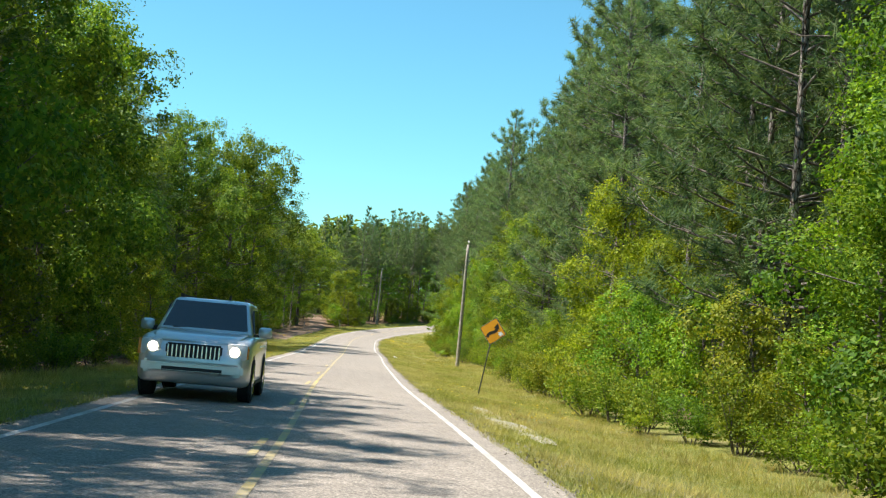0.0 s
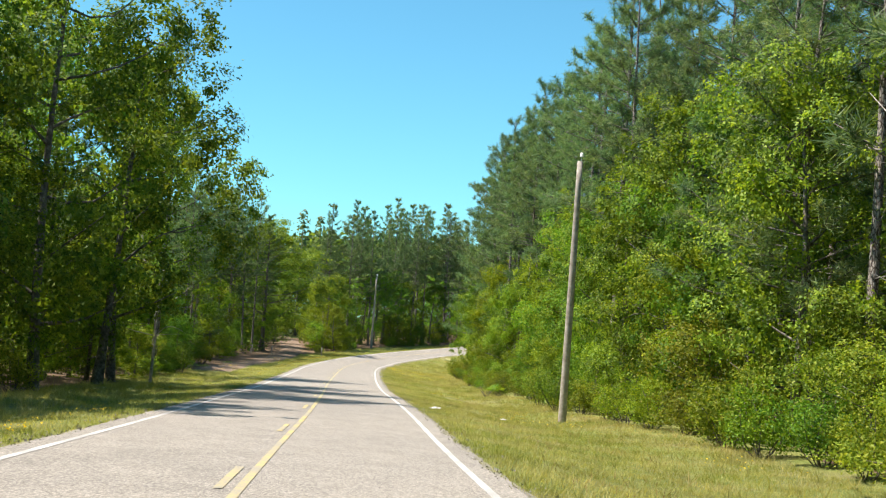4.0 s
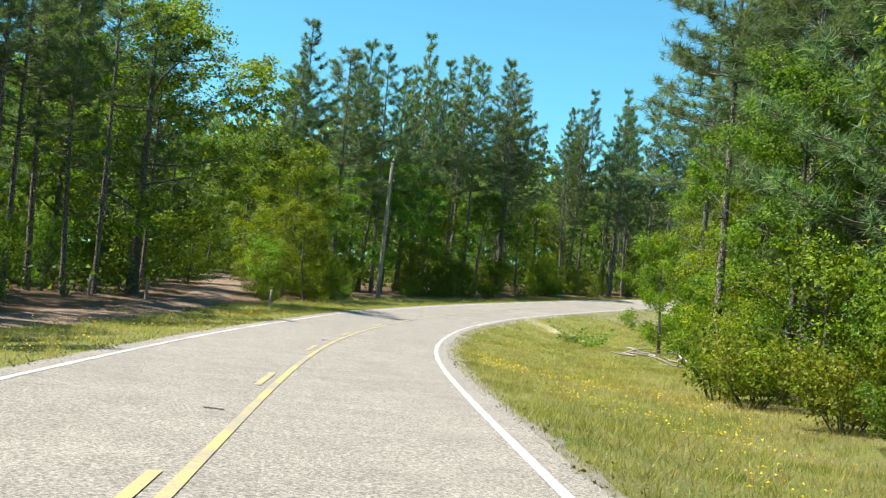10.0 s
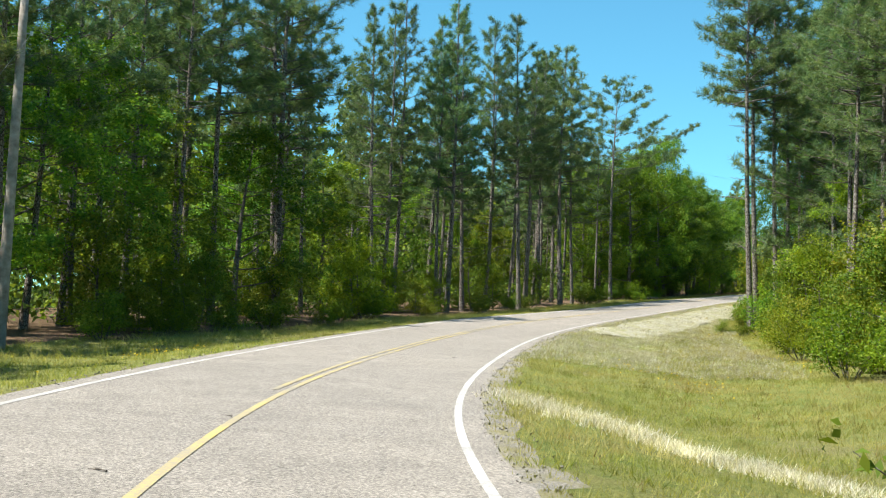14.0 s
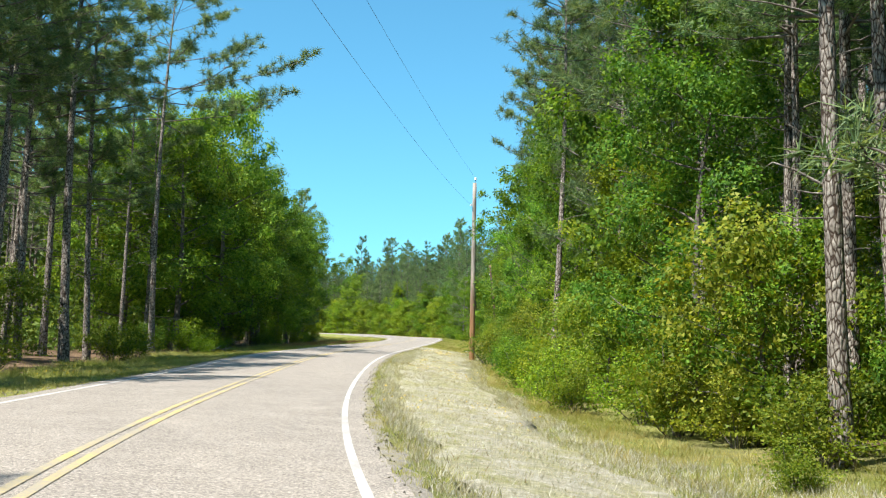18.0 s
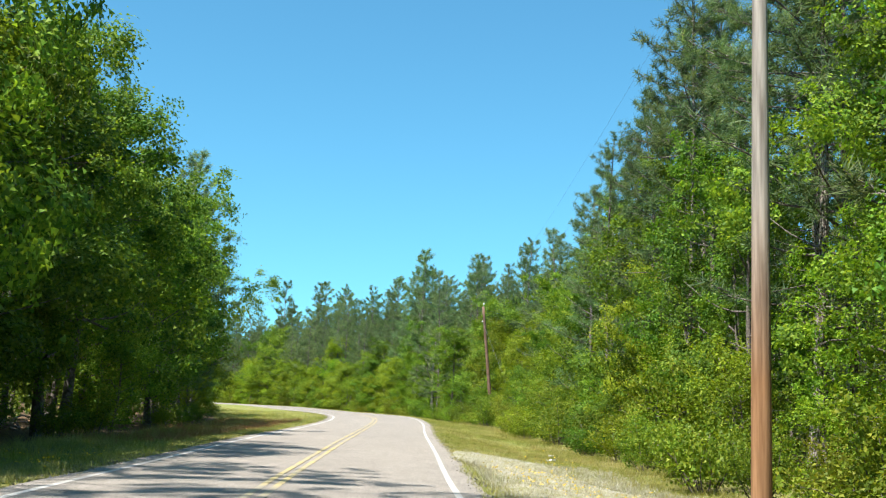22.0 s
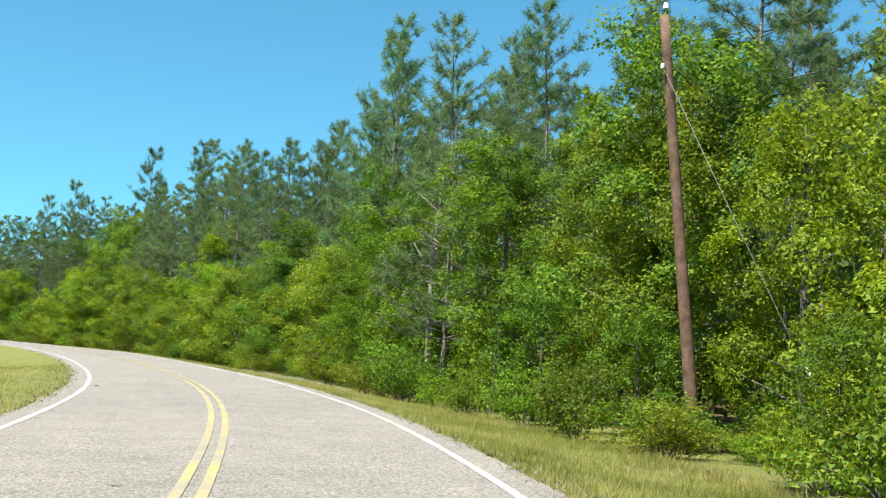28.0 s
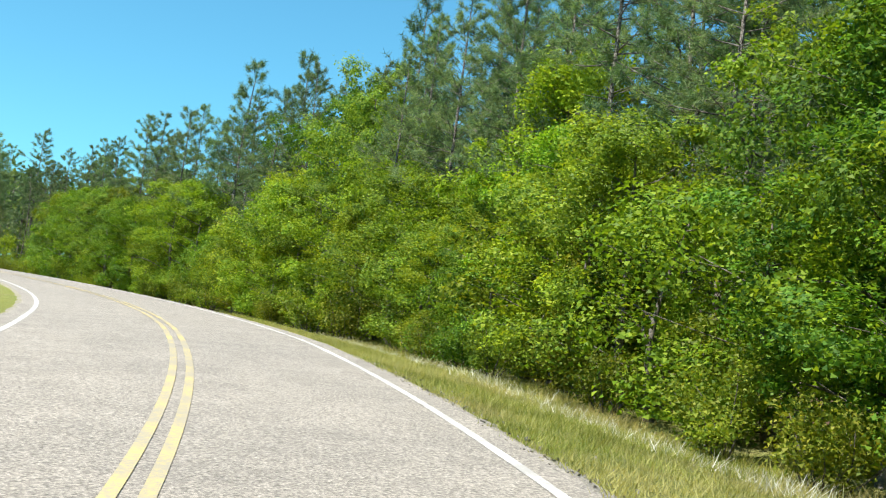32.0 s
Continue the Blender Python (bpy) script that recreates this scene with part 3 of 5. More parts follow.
for ob, nm in [(o, "slender_pine") for o in SLIM] + [(o, "young_pine") for o in YPINES] + [(OLD_PINE[0], "old_pine"), (PINES[2], "deep_crowned_pine"), (PINES[3], "high_crowned_pine")] + [(o, "young_broadleaf_tree") for o in BRIGHT]:
    ob.name = nm
L_SAP = "bushy sapling with bright leaves down to the ground"
SAPLINGS = []
for h, w, n, mat in ((4.4, 1.7, 7600, LEAF_BRIGHT), (3.8, 1.6, 7000, LEAF_SHRUB), (5.0, 1.8, 8000, LEAF_MID), (4.0, 1.7, 7200, LEAF_BRIGHT)):
    ob = broadleaf(h, w, n, 0.098, mat, L_SAP, 0.05)
    ob.name = "sapling"
    SAPLINGS.append(tagged(ob, "", "sapling", "roadside saplings"))
SHRUBS = [shrub(2.6, 1.7, 3600, 0.11, LEAF_SHRUB, L_SHRUB), shrub(3.4, 1.9, 4200, 0.115, LEAF_BRIGHT, L_SHRUB), shrub(1.9, 1.5, 3000, 0.10, LEAF_SHRUB, L_SHRUB), shrub(2.9, 1.8, 3900, 0.115, LEAF_MID, L_SHRUB)]
MODELS = BRIGHT + MID + PINES + SLIM + YPINES + OLD_PINE + SHRUBS + SAPLINGS
pick = random.Random(11)


TRACK = [Vector(p) for p in ((-17.6, 131, 0), (-18.6, 150, 0), (-18.2, 172, 0), (-18.9, 192, 0), (-20.6, 208, 0), (-24.5, 226, 0), (-33, 240, 0))]


def in_track(p, gap=2.6):
    """Whether a place lies in the sandy track that forks off into the woods."""
    if p[1] < 168:
        gap = min(gap, 1.8)
    q = Vector((p[0], p[1], 0))
    for a, c in zip(TRACK, TRACK[1:]):
        d = c - a
        f = min(1, max(0, (q - a).dot(d) / d.length_squared))
        if (a + d * f - q).length < gap:
            return True
    return False


def near(x, y):
    """Station and distance from the road's middle of a place in plan."""
    i = int(np.argmin((CENTRE[:, 0] - x) ** 2 + (CENTRE[:, 1] - y) ** 2))
    return STATION[i], float((x - CENTRE[i, 0]) * ASIDE[i, 0] + (y - CENTRE[i, 1]) * ASIDE[i, 1])


TALL_RIGHT = ([0, 60, 145, 168, 180, 230, 270, 300, 328, 346, 385, 400, 435, 464, 478, 500, 540], [22, 23.5, 23.5, 21, 18.5, 19.5, 22, 22, 20, 15, 16, 18.5, 18.5, 18, 15.5, 13, 11.5])
TALL_LEFT = ([0, 34, 45, 72, 104, 109, 128, 140, 150, 180, 200, 215, 240, 284, 296, 314, 340, 480], [17.5, 17.5, 15, 16, 16, 9.5, 9.5, 14, 17, 17, 18, 20, 22, 21.5, 16, 15, 13.5, 14])


def tall(s, side):
    return float(np.interp(s, *(TALL_RIGHT if side > 0 else TALL_LEFT)))


def stand(models, s, u, height, label="", spread=1.0):
    """Plants a copy of one of the models, grown to a height."""
    ob = pick.choice(models)
    k = height / HEIGHT[ob]
    w = k ** 0.85 * spread
    m = Matrix.Translation(place(s, u, -0.05)) @ Matrix.Rotation(pick.uniform(0, 6.28), 4, "Z") @ Matrix.Diagonal((w * pick.uniform(0.92, 1.1), w * pick.uniform(0.92, 1.1), k, 1))
    made = copy_thing(ob, m)
    if label:
        made["label"] = label
    return made


def stand_at(models, x, y, height, label="", spread=1.0):
    s, u = near(x, y)
    return stand(models, s, u, height, label, spread)


SETBACK = ([0, 130, 150, 190, 230, 330, 350, 392, 412], [2.4, 2.4, 1.3, 1.3, 2.2, 2.4, 4.4, 4.2, 2.6])
BACK_LEFT = ([30, 42, 74, 84, 100, 126, 134, 200, 250, 258, 275, 300, 340], [2.1, 4.0, 4.0, 2.1, 1.2, 1.2, 3.2, 3.2, 3.6, 0.8, 0.5, 2.2, 2.2])
# places kept free of chance planting: x, y and a radius
KEEP_CLEAR = [(x, y, 2.1) for x, y in ((105.2, 333.6), (103.8, 332.6), (102.4, 331.6), (1.87, 95.9), (1.87, 93), (-10.4, 212.5), (-9.5, 209.5), (51.9, 275.5), (106.5, 334.6), (2.1, 43.7), (2.4, 41))]
KEEP_CLEAR += [(-20.4, 185, 4.0), (-18.5, 178, 2.6), (-16.3, 201, 2.4), (-14.1, 214.6, 2.6), (22.2, 232.2, 2.0), (24.5, 234.9, 1.6), (20.6, 231.0, 1.8), (19.0, 229.6, 1.8), (35.2, 281.2, 3.6), (32.6, 278.2, 2.8),
               (38.6, 277.8, 3.2), (26.4, 270.4, 2.2), (41.0, 258.2, 1.6), (39.6, 257.2, 1.5), (8.3, 77.2, 1.7), (7.8, 61.5, 2.0), (7.0, 59.5, 1.8), (8.6, 74.5, 1.6), (4.4, 180.8, 2.6), (3.4, 178.4, 2.0)]


def blocked(s, u):
    p = place(s, u)
    return in_track(p, 2.1) or any((p.x - x) ** 2 + (p.y - y) ** 2 < r * r for x, y, r in KEEP_CLEAR)


PINE_RIGHT = ([20, 30, 45, 54, 80, 88, 115, 120, 150, 158, 200, 205, 246, 255, 335, 400, 410], [0.3, 0.2, 0.2, 0.85, 0.85, 0.15, 0.15, 0.4, 0.4, 0.4, 0.4, 0.7, 0.7, 0.15, 0.15, 0.2, 0.5])
PINE_LEFT = ([60, 75, 120, 135, 185, 205, 290, 296, 316, 328], [0.0, 0.3, 0.4, 0.7, 0.7, 0.88, 0.88, 0.08, 0.08, 0.4])


def plant_woods():
    for side, edge in ((1, edge_right), (-1, edge_left)):
        # shrubs along the verge
        s = 9.0
        while s < 548:
            e = edge(s)
            u = side * (e + pick.uniform(0.2, 1.6))
            low = side < 0 and s < 380
            if not blocked(s, u) and not (low and pick.random() < 0.5) and not (side < 0 and s > 395):
                stand(SHRUBS, s, u, pick.uniform(1.3, 2.4) * (0.8 if low else 1.0))
            if pick.random() < (0.78 if side > 0 else 0.3) and not (side < 0 and s > 395):
                q, u = s + pick.uniform(-1, 1), side * (e + pick.uniform(1.7, 3.3))
                if not blocked(q, u):
                    stand(SAPLINGS, q, u, pick.uniform(2.4, 4.6) * (1.0 if side > 0 else 1.15))
            s += pick.uniform(2.3, 3.3) if side > 0 else pick.uniform(2.8, 4.2)
        # the first row of trees
        s = 6.0
        while s < 556:
            e = edge(s)
            back = float(np.interp(s, *SETBACK)) if side > 0 else float(np.interp(s, *BACK_LEFT))
            u = side * (e + back + pick.uniform(0.3, 2.3))
            h = tall(s, side) * (0.78 if side > 0 and s > 395 else 1.0)
            if not blocked(s, u) and not (side < 0 and s > 400):
                r = pick.random()
                pines = float(np.interp(s, *(PINE_RIGHT if side > 0 else PINE_LEFT)))
                if r < pines:
                    slim = side < 0 and 175 < s < 292
                    stand(SLIM if slim and pick.random() < 0.7 else PINES if pick.random() < 0.75 else YPINES, s, u, pick.uniform(0.76, 1.04) * h)
                elif side > 0:
                    if pick.random() < (0.9 if 22 < s < 52 else 0.52):
                        stand(BRIGHT, s, u, pick.uniform(6.5, 10.5))
                    else:
                        stand(MID, s, u, pick.uniform(8.5, 13.0))
                elif (pick.random() < 0.7 and not 205 < s < 290) or s < 60:
                    stand(MID, s, u, pick.uniform(0.82 if s < 60 else 0.7, 1.0) * h, spread=1.0 if s < 90 else 1.12)
                elif not 205 < s < 290:
                    stand(BRIGHT, s, u, pick.uniform(0.4, 0.6) * h)
            s += pick.uniform(2.3, 3.5) if side < 0 and 175 < s < 278 else pick.uniform(2.9, 4.6) if s < 440 else pick.uniform(4.2, 6.0)
        # two rows of pines behind
        for row in range(4):
            s = 8.0 + row * 2.3
            while s < 556:
                back = float(np.interp(s, *(SETBACK if side > 0 else BACK_LEFT)))
                u = side * (edge(s) + back + 2.9 + row * 3.9 + pick.uniform(-1.3, 1.3))
                thin = side < 0 and 172 < s < 292 and pick.random() < (0.3, 0.5, 0.5, 0.35)[row]
                if not blocked(s, u) and not (side < 0 and s > 400) and not thin:
                    h = tall(s, side) * pick.uniform(0.8, 1.06) * (0.9 if side > 0 and row == 0 and s > 395 else 1.0)
                    if side < 0 and ((294 < s < 316 and row < 2) or (row != 1 and 108 < s < 294 and not (row == 0 and 200 < s) and pick.random() < 0.4)):
                        stand(MID if s > 294 else BRIGHT, s, u, h if s > 294 else pick.uniform(6, 12))
                    else:
                        stand(SLIM if side < 0 and 175 < s < 292 and pick.random() < 0.75 else PINES if pick.random() < (0.85 if side < 0 else 0.6) else YPINES, s, u, h)
                s += pick.uniform(4.6, 6.6) if side < 0 else pick.uniform(5.2, 7.2) if s < 440 else pick.uniform(6.2, 8.4)


def landmarks():
    """Trees that stand out one by one."""
    stand_at([MID[2]], -21.6, 186.5, 15.6, "large round broadleaf tree with fresh green leaves beside the sandy track", 1.45)
    stand_at(MID, -25, 183, 13.5)
    stand_at(MID, -26.5, 199, 14, spread=1.3)
    stand_at(MID, -22.5, 232, 13, spread=1.3)
    stand_at(YPINES, -27, 236, 15)
    stand_at(MID, -31, 246, 14, spread=1.3)
    stand_at(BRIGHT, -16.4, 201, 9.5, "slender young tree with bright yellow-green leaves beside the track")
    stand_at(BRIGHT, -14.5, 198, 6.0)
    for s, u, h in ((90, -8.9, 16.5), (99, -8.7, 16), (104.5, -9.2, 15.5)):
        stand(MID, s, u, h, "tall broadleaf tree whose crown leans out towards the road", 1.0)
    for s, u, h in ((132, -10.2, 3.8), (136, -10.6, 3.2), (112, -9.6, 2.8), (121, -10.4, 2.6)):
        stand(SAPLINGS, s, u, h)
    for k in range(34):
        s, u = pick.uniform(98, 176), -pick.uniform(12.4, 17)
        if not blocked(s, u):
            stand(SAPLINGS, s, u, pick.uniform(2.2, 4.2))
    for x, y, h in ((-16.3, 204, 15.4), (11.5, 253, 17.5), (63, 281, 20.5), (60, 276, 21), (-26.9, 176, 18.4), (-26.6, 187.5, 18.4), (49.2, 265.4, 19), (78.5, 297.6, 16.5), (80, 301, 15)):
        stand_at(PINES, x, y, h)
    for x, y, h, w in ((-14.1, 214.6, 18.2, 1.4), (-5.2, 234.5, 21.6, 1.25), (-0.7, 235.8, 20.8, 1.2), (4.6, 181.4, 18.5, 1.2), (1.8, 166.4, 19.5, 1.1), (4.4, 152.6, 24, 1.0)):
        stand_at([PINES[2]], x, y, h, spread=w)
    for x, y, h in ((7.8, 61.5, 21), (8.3, 77.2, 21), (8.6, 74.6, 20), (22.2, 232.2, 21), (24.2, 235.1, 21.5), (24.9, 234.4, 20.5), (41.0, 258.2, 20)):
        stand_at([PINES[3]], x, y, h)
    stand_at([PINES[0]], 26.4, 270.4, 21.6, "tall pine with a full rounded crown above the woods", 1.35)
    stand_at([YPINES[0]], 70.3, 322.6, 15.2)
    stand_at(BRIGHT, 2.9, 180.2, 5.5)
    for x, y, h in ((23.4, 231.4, 1.2), (25.6, 235.8, 1.8), (23.4, 234.6, 1.5), (21.4, 233.6, 0.8), (26.4, 234.2, 2.2), (24.4, 232.4, 1.9), (20.9, 230.4, 0.7), (41.6, 257.2, 1.5), (40.2, 259.2, 1.2), (39.6, 256.4, 1.3)):
        stand_at(SHRUBS, x, y, h)
    for x, y, h in ((26.6, 237.2, 4.4), (28.2, 236.0, 5.0), (25.8, 232.2, 4.0), (42.8, 258.4, 4.6)):
        stand_at(SAPLINGS, x, y, h)
    for x, y, h in ((32.2, 278.6, 1.2), (33.6, 280.2, 1.6), (36.4, 283, 2.0), (38, 282.6, 2.4), (37.2, 279.8, 1.3), (31.4, 279.6, 2.2)):
        stand_at(SHRUBS, x, y, h)
    for x, y, h in ((-12.5, 219, 10.5), (-16.5, 219, 9.5), (-9.5, 224, 11), (-7.5, 229.5, 10), (-3, 233, 9.5), (-15.5, 210, 8.5), (-1.5, 245, 10), (4, 252, 9.5), (10, 259, 10)):
        stand_at(MID, x, y, h, spread=1.25)
    for x, y, h in ((-18.0, 115.9, 16.5), (44.5, 291.5, 17), (52.5, 300.9, 14.5)):
        stand_at(MID, x, y, h, spread=0.95)
    stand_at(OLD_PINE, 35.2, 281.3, 20.2, spread=1.12)
    for x, y, h in ((-36, 246, 15), (-31, 250, 16), (-39, 240, 14), (-27.5, 206, 14), (-29, 192, 14.5), (-31, 214, 15), (-27, 172, 15), (-30, 181, 15)):
        stand_at(YPINES, x, y, h)
    # a close front of small trees along the last bend
    q = 394.0
    while q < 486:
        u = edge_right(q) + pick.uniform(1.5, 2.8)
        if not blocked(q, u):
            h = pick.uniform(4.0, 7.5)
            stand(SAPLINGS if h < 4.8 else pick.choice((BRIGHT, MID)), q, u, h, spread=1.25)
        q += pick.uniform(1.7, 2.6)
    for x, y, h in ((104.4, 332.0, 0.9), (105.8, 335.0, 1.1), (103.2, 331.0, 0.9), (107.6, 333.2, 1.2), (105.4, 333.4, 0.7), (102.2, 332.4, 1.1), (104.2, 334.0, 1.3)):
        stand_at(SHRUBS, x, y, h, spread=1.5)
    for q in (85, 91, 97, 103, 109, 115):
        stand(MID, q, edge_right(q) + 3.4 + pick.uniform(-0.4, 0.5), pick.uniform(10, 13.5))
    for x, y, h in ((-31.5, 244, 9), (-34.5, 247, 11), (-29, 248.5, 10), (-26.6, 245, 8), (-37, 251, 11)):
        stand_at(MID, x, y, h, spread=1.4)
    for x, y in ((-31, 241.6), (-33.2, 242.6), (-29, 243), (-35.4, 243), (-27.4, 240), (-25.4, 238)):
        stand_at(SAPLINGS, x, y, pick.uniform(3.4, 5.0))
    for k in range(40):
        x, y = pick.uniform(-32, -22.4), pick.uniform(160, 236)
        if not in_track((x, y, 0), 2.2):
            stand_at(SAPLINGS, x, y, pick.uniform(2.4, 4.8))
    for s in (119, 124, 129, 134, 140, 146):
        stand(PINES, s, edge_right(s) + 3.4 + pick.uniform(0, 1.4), pick.uniform(19.5, 22.5))
        stand(BRIGHT, s - 2, edge_right(s) + 2.7, pick.uniform(5.5, 8.0))
    for k in range(46):
        s, u = pick.uniform(186, 262), -pick.uniform(9.2, 14)
        if not blocked(s, u) and s > 172:
            stand(SAPLINGS, s, u, pick.uniform(1.8, 3.4))
    for x, y, h in ((71.4, 325.3, 15.2), (115.3, 350.7, 14.8), (123.6, 362.5, 18.8), (147.4, 421.6, 20.5), (142.2, 405.8, 19), (126.2, 365.4, 18.5)):
        stand_at(YPINES, x, y, h)
    for x, y, h in ((110.8, 337.2, 11.2), (112, 345.4, 9.0), (47.7, 296.3, 12.0), (65.6, 317.2, 11.0), (68.1, 321.4, 13.0)):
        stand_at(MID, x, y, h, spread=1.15)


def stuff(name, verts, faces, mat, label):
    return tagged(new(name, fast_mesh(name, verts, faces, mat)), label, "woods", kind="stuff")


def far_woods():
    """The depth of the woods, which nobody could count: stems, crowns and undergrowth."""
    for side, edge in ((1, edge_right), (-1, edge_left)):
        leaf_c, leaf_n, stems = [], [], []
        for row in range(5 if side > 0 else 3):
            s = FIRST + 12 + row
            while s < LAST - 6:
                u = side * (edge(s) + 19.5 + row * 4.4 + pick.uniform(-1.6, 1.6))
                p = place(s, u, -0.2)
                if (row > 0 or s < 0 or s > 552 or pick.random() < 0.8) and not in_track(p, 3.0) and not (side < 0 and 168 < s < 290 and pick.random() < 0.6):
                    h = tall(s, side) * pick.uniform(0.82, 1.0)
                    stems.append((p, h))
                    n = 230
                    f = rng.uniform(0.42, 1.0, n)
                    r = 2.6 * (1.04 - f) ** 0.5 * rng.uniform(0.3, 1.15, n)
                    a = np.round(rng.uniform(0, 6.28, n) * 1.1) / 1.1 + rng.normal(size=n) * 0.25
                    c = np.stack([p.x + np.cos(a) * r, p.y + np.sin(a) * r, p.z + f * h], 1)
                    leaf_c.append(c)
                    leaf_n.append(np.stack([np.cos(a), np.sin(a), np.full(n, 0.8)], 1) + rng.normal(size=(n, 3)) * 0.5)
                s += pick.uniform(4.0, 6.5)
        v, f = leaf_cloud(np.concatenate(leaf_c), np.concatenate(leaf_n), 0.8, 0.4, tri=True)
        stuff("far_pine_foliage", v, f, NEEDLE, "dark crowns of the pines deeper in the woods")
        sv, sf = [], []
        for p, h in stems:
            k = len(sv)
            for z, r in ((0, 0.17), (h * 0.95, 0.04)):
                sv += [(p.x + r, p.y, p.z + z), (p.x, p.y + r, p.z + z), (p.x - r, p.y, p.z + z), (p.x, p.y - r, p.z + z)]
            sf += [(k + j, k + (j + 1) % 4, k + 4 + (j + 1) % 4, k + 4 + j) for j in range(4)]
        stuff("far_pine_stems", np.array(sv), np.array(sf), BARK, "grey-brown stems of the pines deeper in the woods")
        # undergrowth among the stems
        cs = []
        for _ in range(3000 if side > 0 else 4800):
            s, d = pick.uniform(2, 555), pick.uniform(5.0, 18) if pick.random() < 0.75 else pick.uniform(14, 30)
            u = side * (edge(s) + d)
            p = place(s, u)
            if in_track(p, 3.0):
                continue
            r = pick.uniform(0.7, 1.5)
            n = 34
            dd = rng.normal(size=(n, 3))
            dd /= np.linalg.norm(dd, axis=1)[:, None]
            z = pick.uniform(0.2, 1.0) if pick.random() < 0.55 else pick.uniform(0.8, 4.5)
            cs.append(np.array(p) + np.array([0, 0, z]) + dd * r * np.array([1, 1, 0.7]))
        c = np.concatenate(cs)
        v, f = leaf_cloud(c, rng.normal(size=c.shape) + np.array([0, 0, 0.7]), 0.3, 0.2, tri=True)
        stuff("undergrowth", v, f, FAR_LEAF, "dim leafy undergrowth between the stems")
        # the closed depth of the woods
        n = 84000
        ss, dd = rng.uniform(FIRST + 6, LAST - 8, n), rng.uniform(21, 44, n)
        zz = rng.uniform(0, 1, n) ** 0.9 * np.minimum(15.5, 0.78 * np.interp(ss, *(TALL_RIGHT if side > 0 else TALL_LEFT)))
        c = np.array([np.array(place(a, side * (edge(a) + q))) + (0, 0, z) for a, q, z in zip(ss, dd, zz)])
        keep = np.array([not in_track(p, 3.4) for p in c])
        c = c[keep]
        v, f = leaf_cloud(c, rng.normal(size=c.shape) + np.array([0, 0, 0.3]), 0.95, 0.7, tri=True)
        stuff("deep_woods", v, f, FAR_LEAF, "dense green depth of the woods")


def far_canopy():
    """The forest that goes on behind, tree crown by tree crown, out to where nothing can be told apart."""
    n = 14000
    xy = np.stack([rng.uniform(-190, 300, n), rng.uniform(-90, 560, n)], 1)
    gap = np.min(np.hypot(xy[:, None, 0] - CENTRE[None, ::6, 0], xy[:, None, 1] - CENTRE[None, ::6, 1]), axis=1)
    xy = xy[(gap > 46) & (gap < 170)][:4600]
    cs, ns = [], []
    for x, y in xy:
        s, u = near(x, y)
        z = rise(s, max(-60, min(60, u)))
        h, r, m = pick.uniform(10, 17), pick.uniform(2.4, 4.0), 24
        d = rng.normal(size=(m, 3))
        d[:, 2] = np.abs(d[:, 2]) * 0.9 - 0.3
        d /= np.linalg.norm(d, axis=1)[:, None]
        cs.append(d * np.array([r, r, 0.42 * h]) + np.array([x, y, z + 0.56 * h]))
        ns.append(d + rng.normal(size=(m, 3)) * 0.3)
    v, f = leaf_cloud(np.concatenate(cs), np.concatenate(ns), 2.6, 2.2, tri=True)
    stuff("far_canopy", v, f, FAR_LEAF, "green forest canopy going on far behind the roadside")


HEIGHT = {}
for group, hs in ((BRIGHT, (9.9, 8.4, 11.4)), (MID, (13.6, 11.5, 15.7)), (PINES, (20.2, 18.2, 21.2, 20.2)), (SLIM, (19.2, 20.2)), (OLD_PINE, (19.2,)), (YPINES, (15.2, 13.2)), (SHRUBS, (2.7, 3.4, 2.0, 3.0)), (SAPLINGS, (4.7, 4.1, 5.3, 4.3))):
    HEIGHT.update(zip(group, hs))
plant_woods()
landmarks()
far_woods()
far_canopy()
for ob in MODELS:
    for o in (*ob.children_recursive, ob):
        bpy.data.objects.remove(o)

# ---- sandy track and bare patches ----


def sheet(name, pts, half, mat, up, label, category, step=1.2, cols=7):
    """A strip of bare ground along a line in plan, ragged at its sides, lying on the ground."""
    line = []
    for a, c in zip(pts, pts[1:]):
        n = max(1, int((c - a).length / step))
        line += [a.lerp(c, k / n) for k in range(n)]
    line.append(pts[-1])
    verts, faces = [], []
    for i, p in enumerate(line):
        d = (line[min(i + 1, len(line) - 1)] - line[max(i - 1, 0)]).normalized()
        a = Vector((d.y, -d.x, 0))
        taper = min(1, 0.25 + i / 4, 0.25 + (len(line) - 1 - i) / 4)
        for j in range(cols):
            w = (j / (cols - 1) * 2 - 1) * half * taper * (1 + 0.3 * noise.noise((p.x * 0.4, p.y * 0.4, j)))
            q = p + a * w
            s, u = near(q.x, q.y)
            verts.append((q.x, q.y, rise(s, u) + up - (0.05 if j in (0, cols - 1) else 0)))
    for i in range(len(line) - 1):
        for j in range(cols - 1):
            k = i * cols + j
            faces.append((k, k + 1, k + cols + 1, k + cols))
    return tagged(mesh_object(name, verts, faces, mat, smooth=True), label, category, kind="structure")


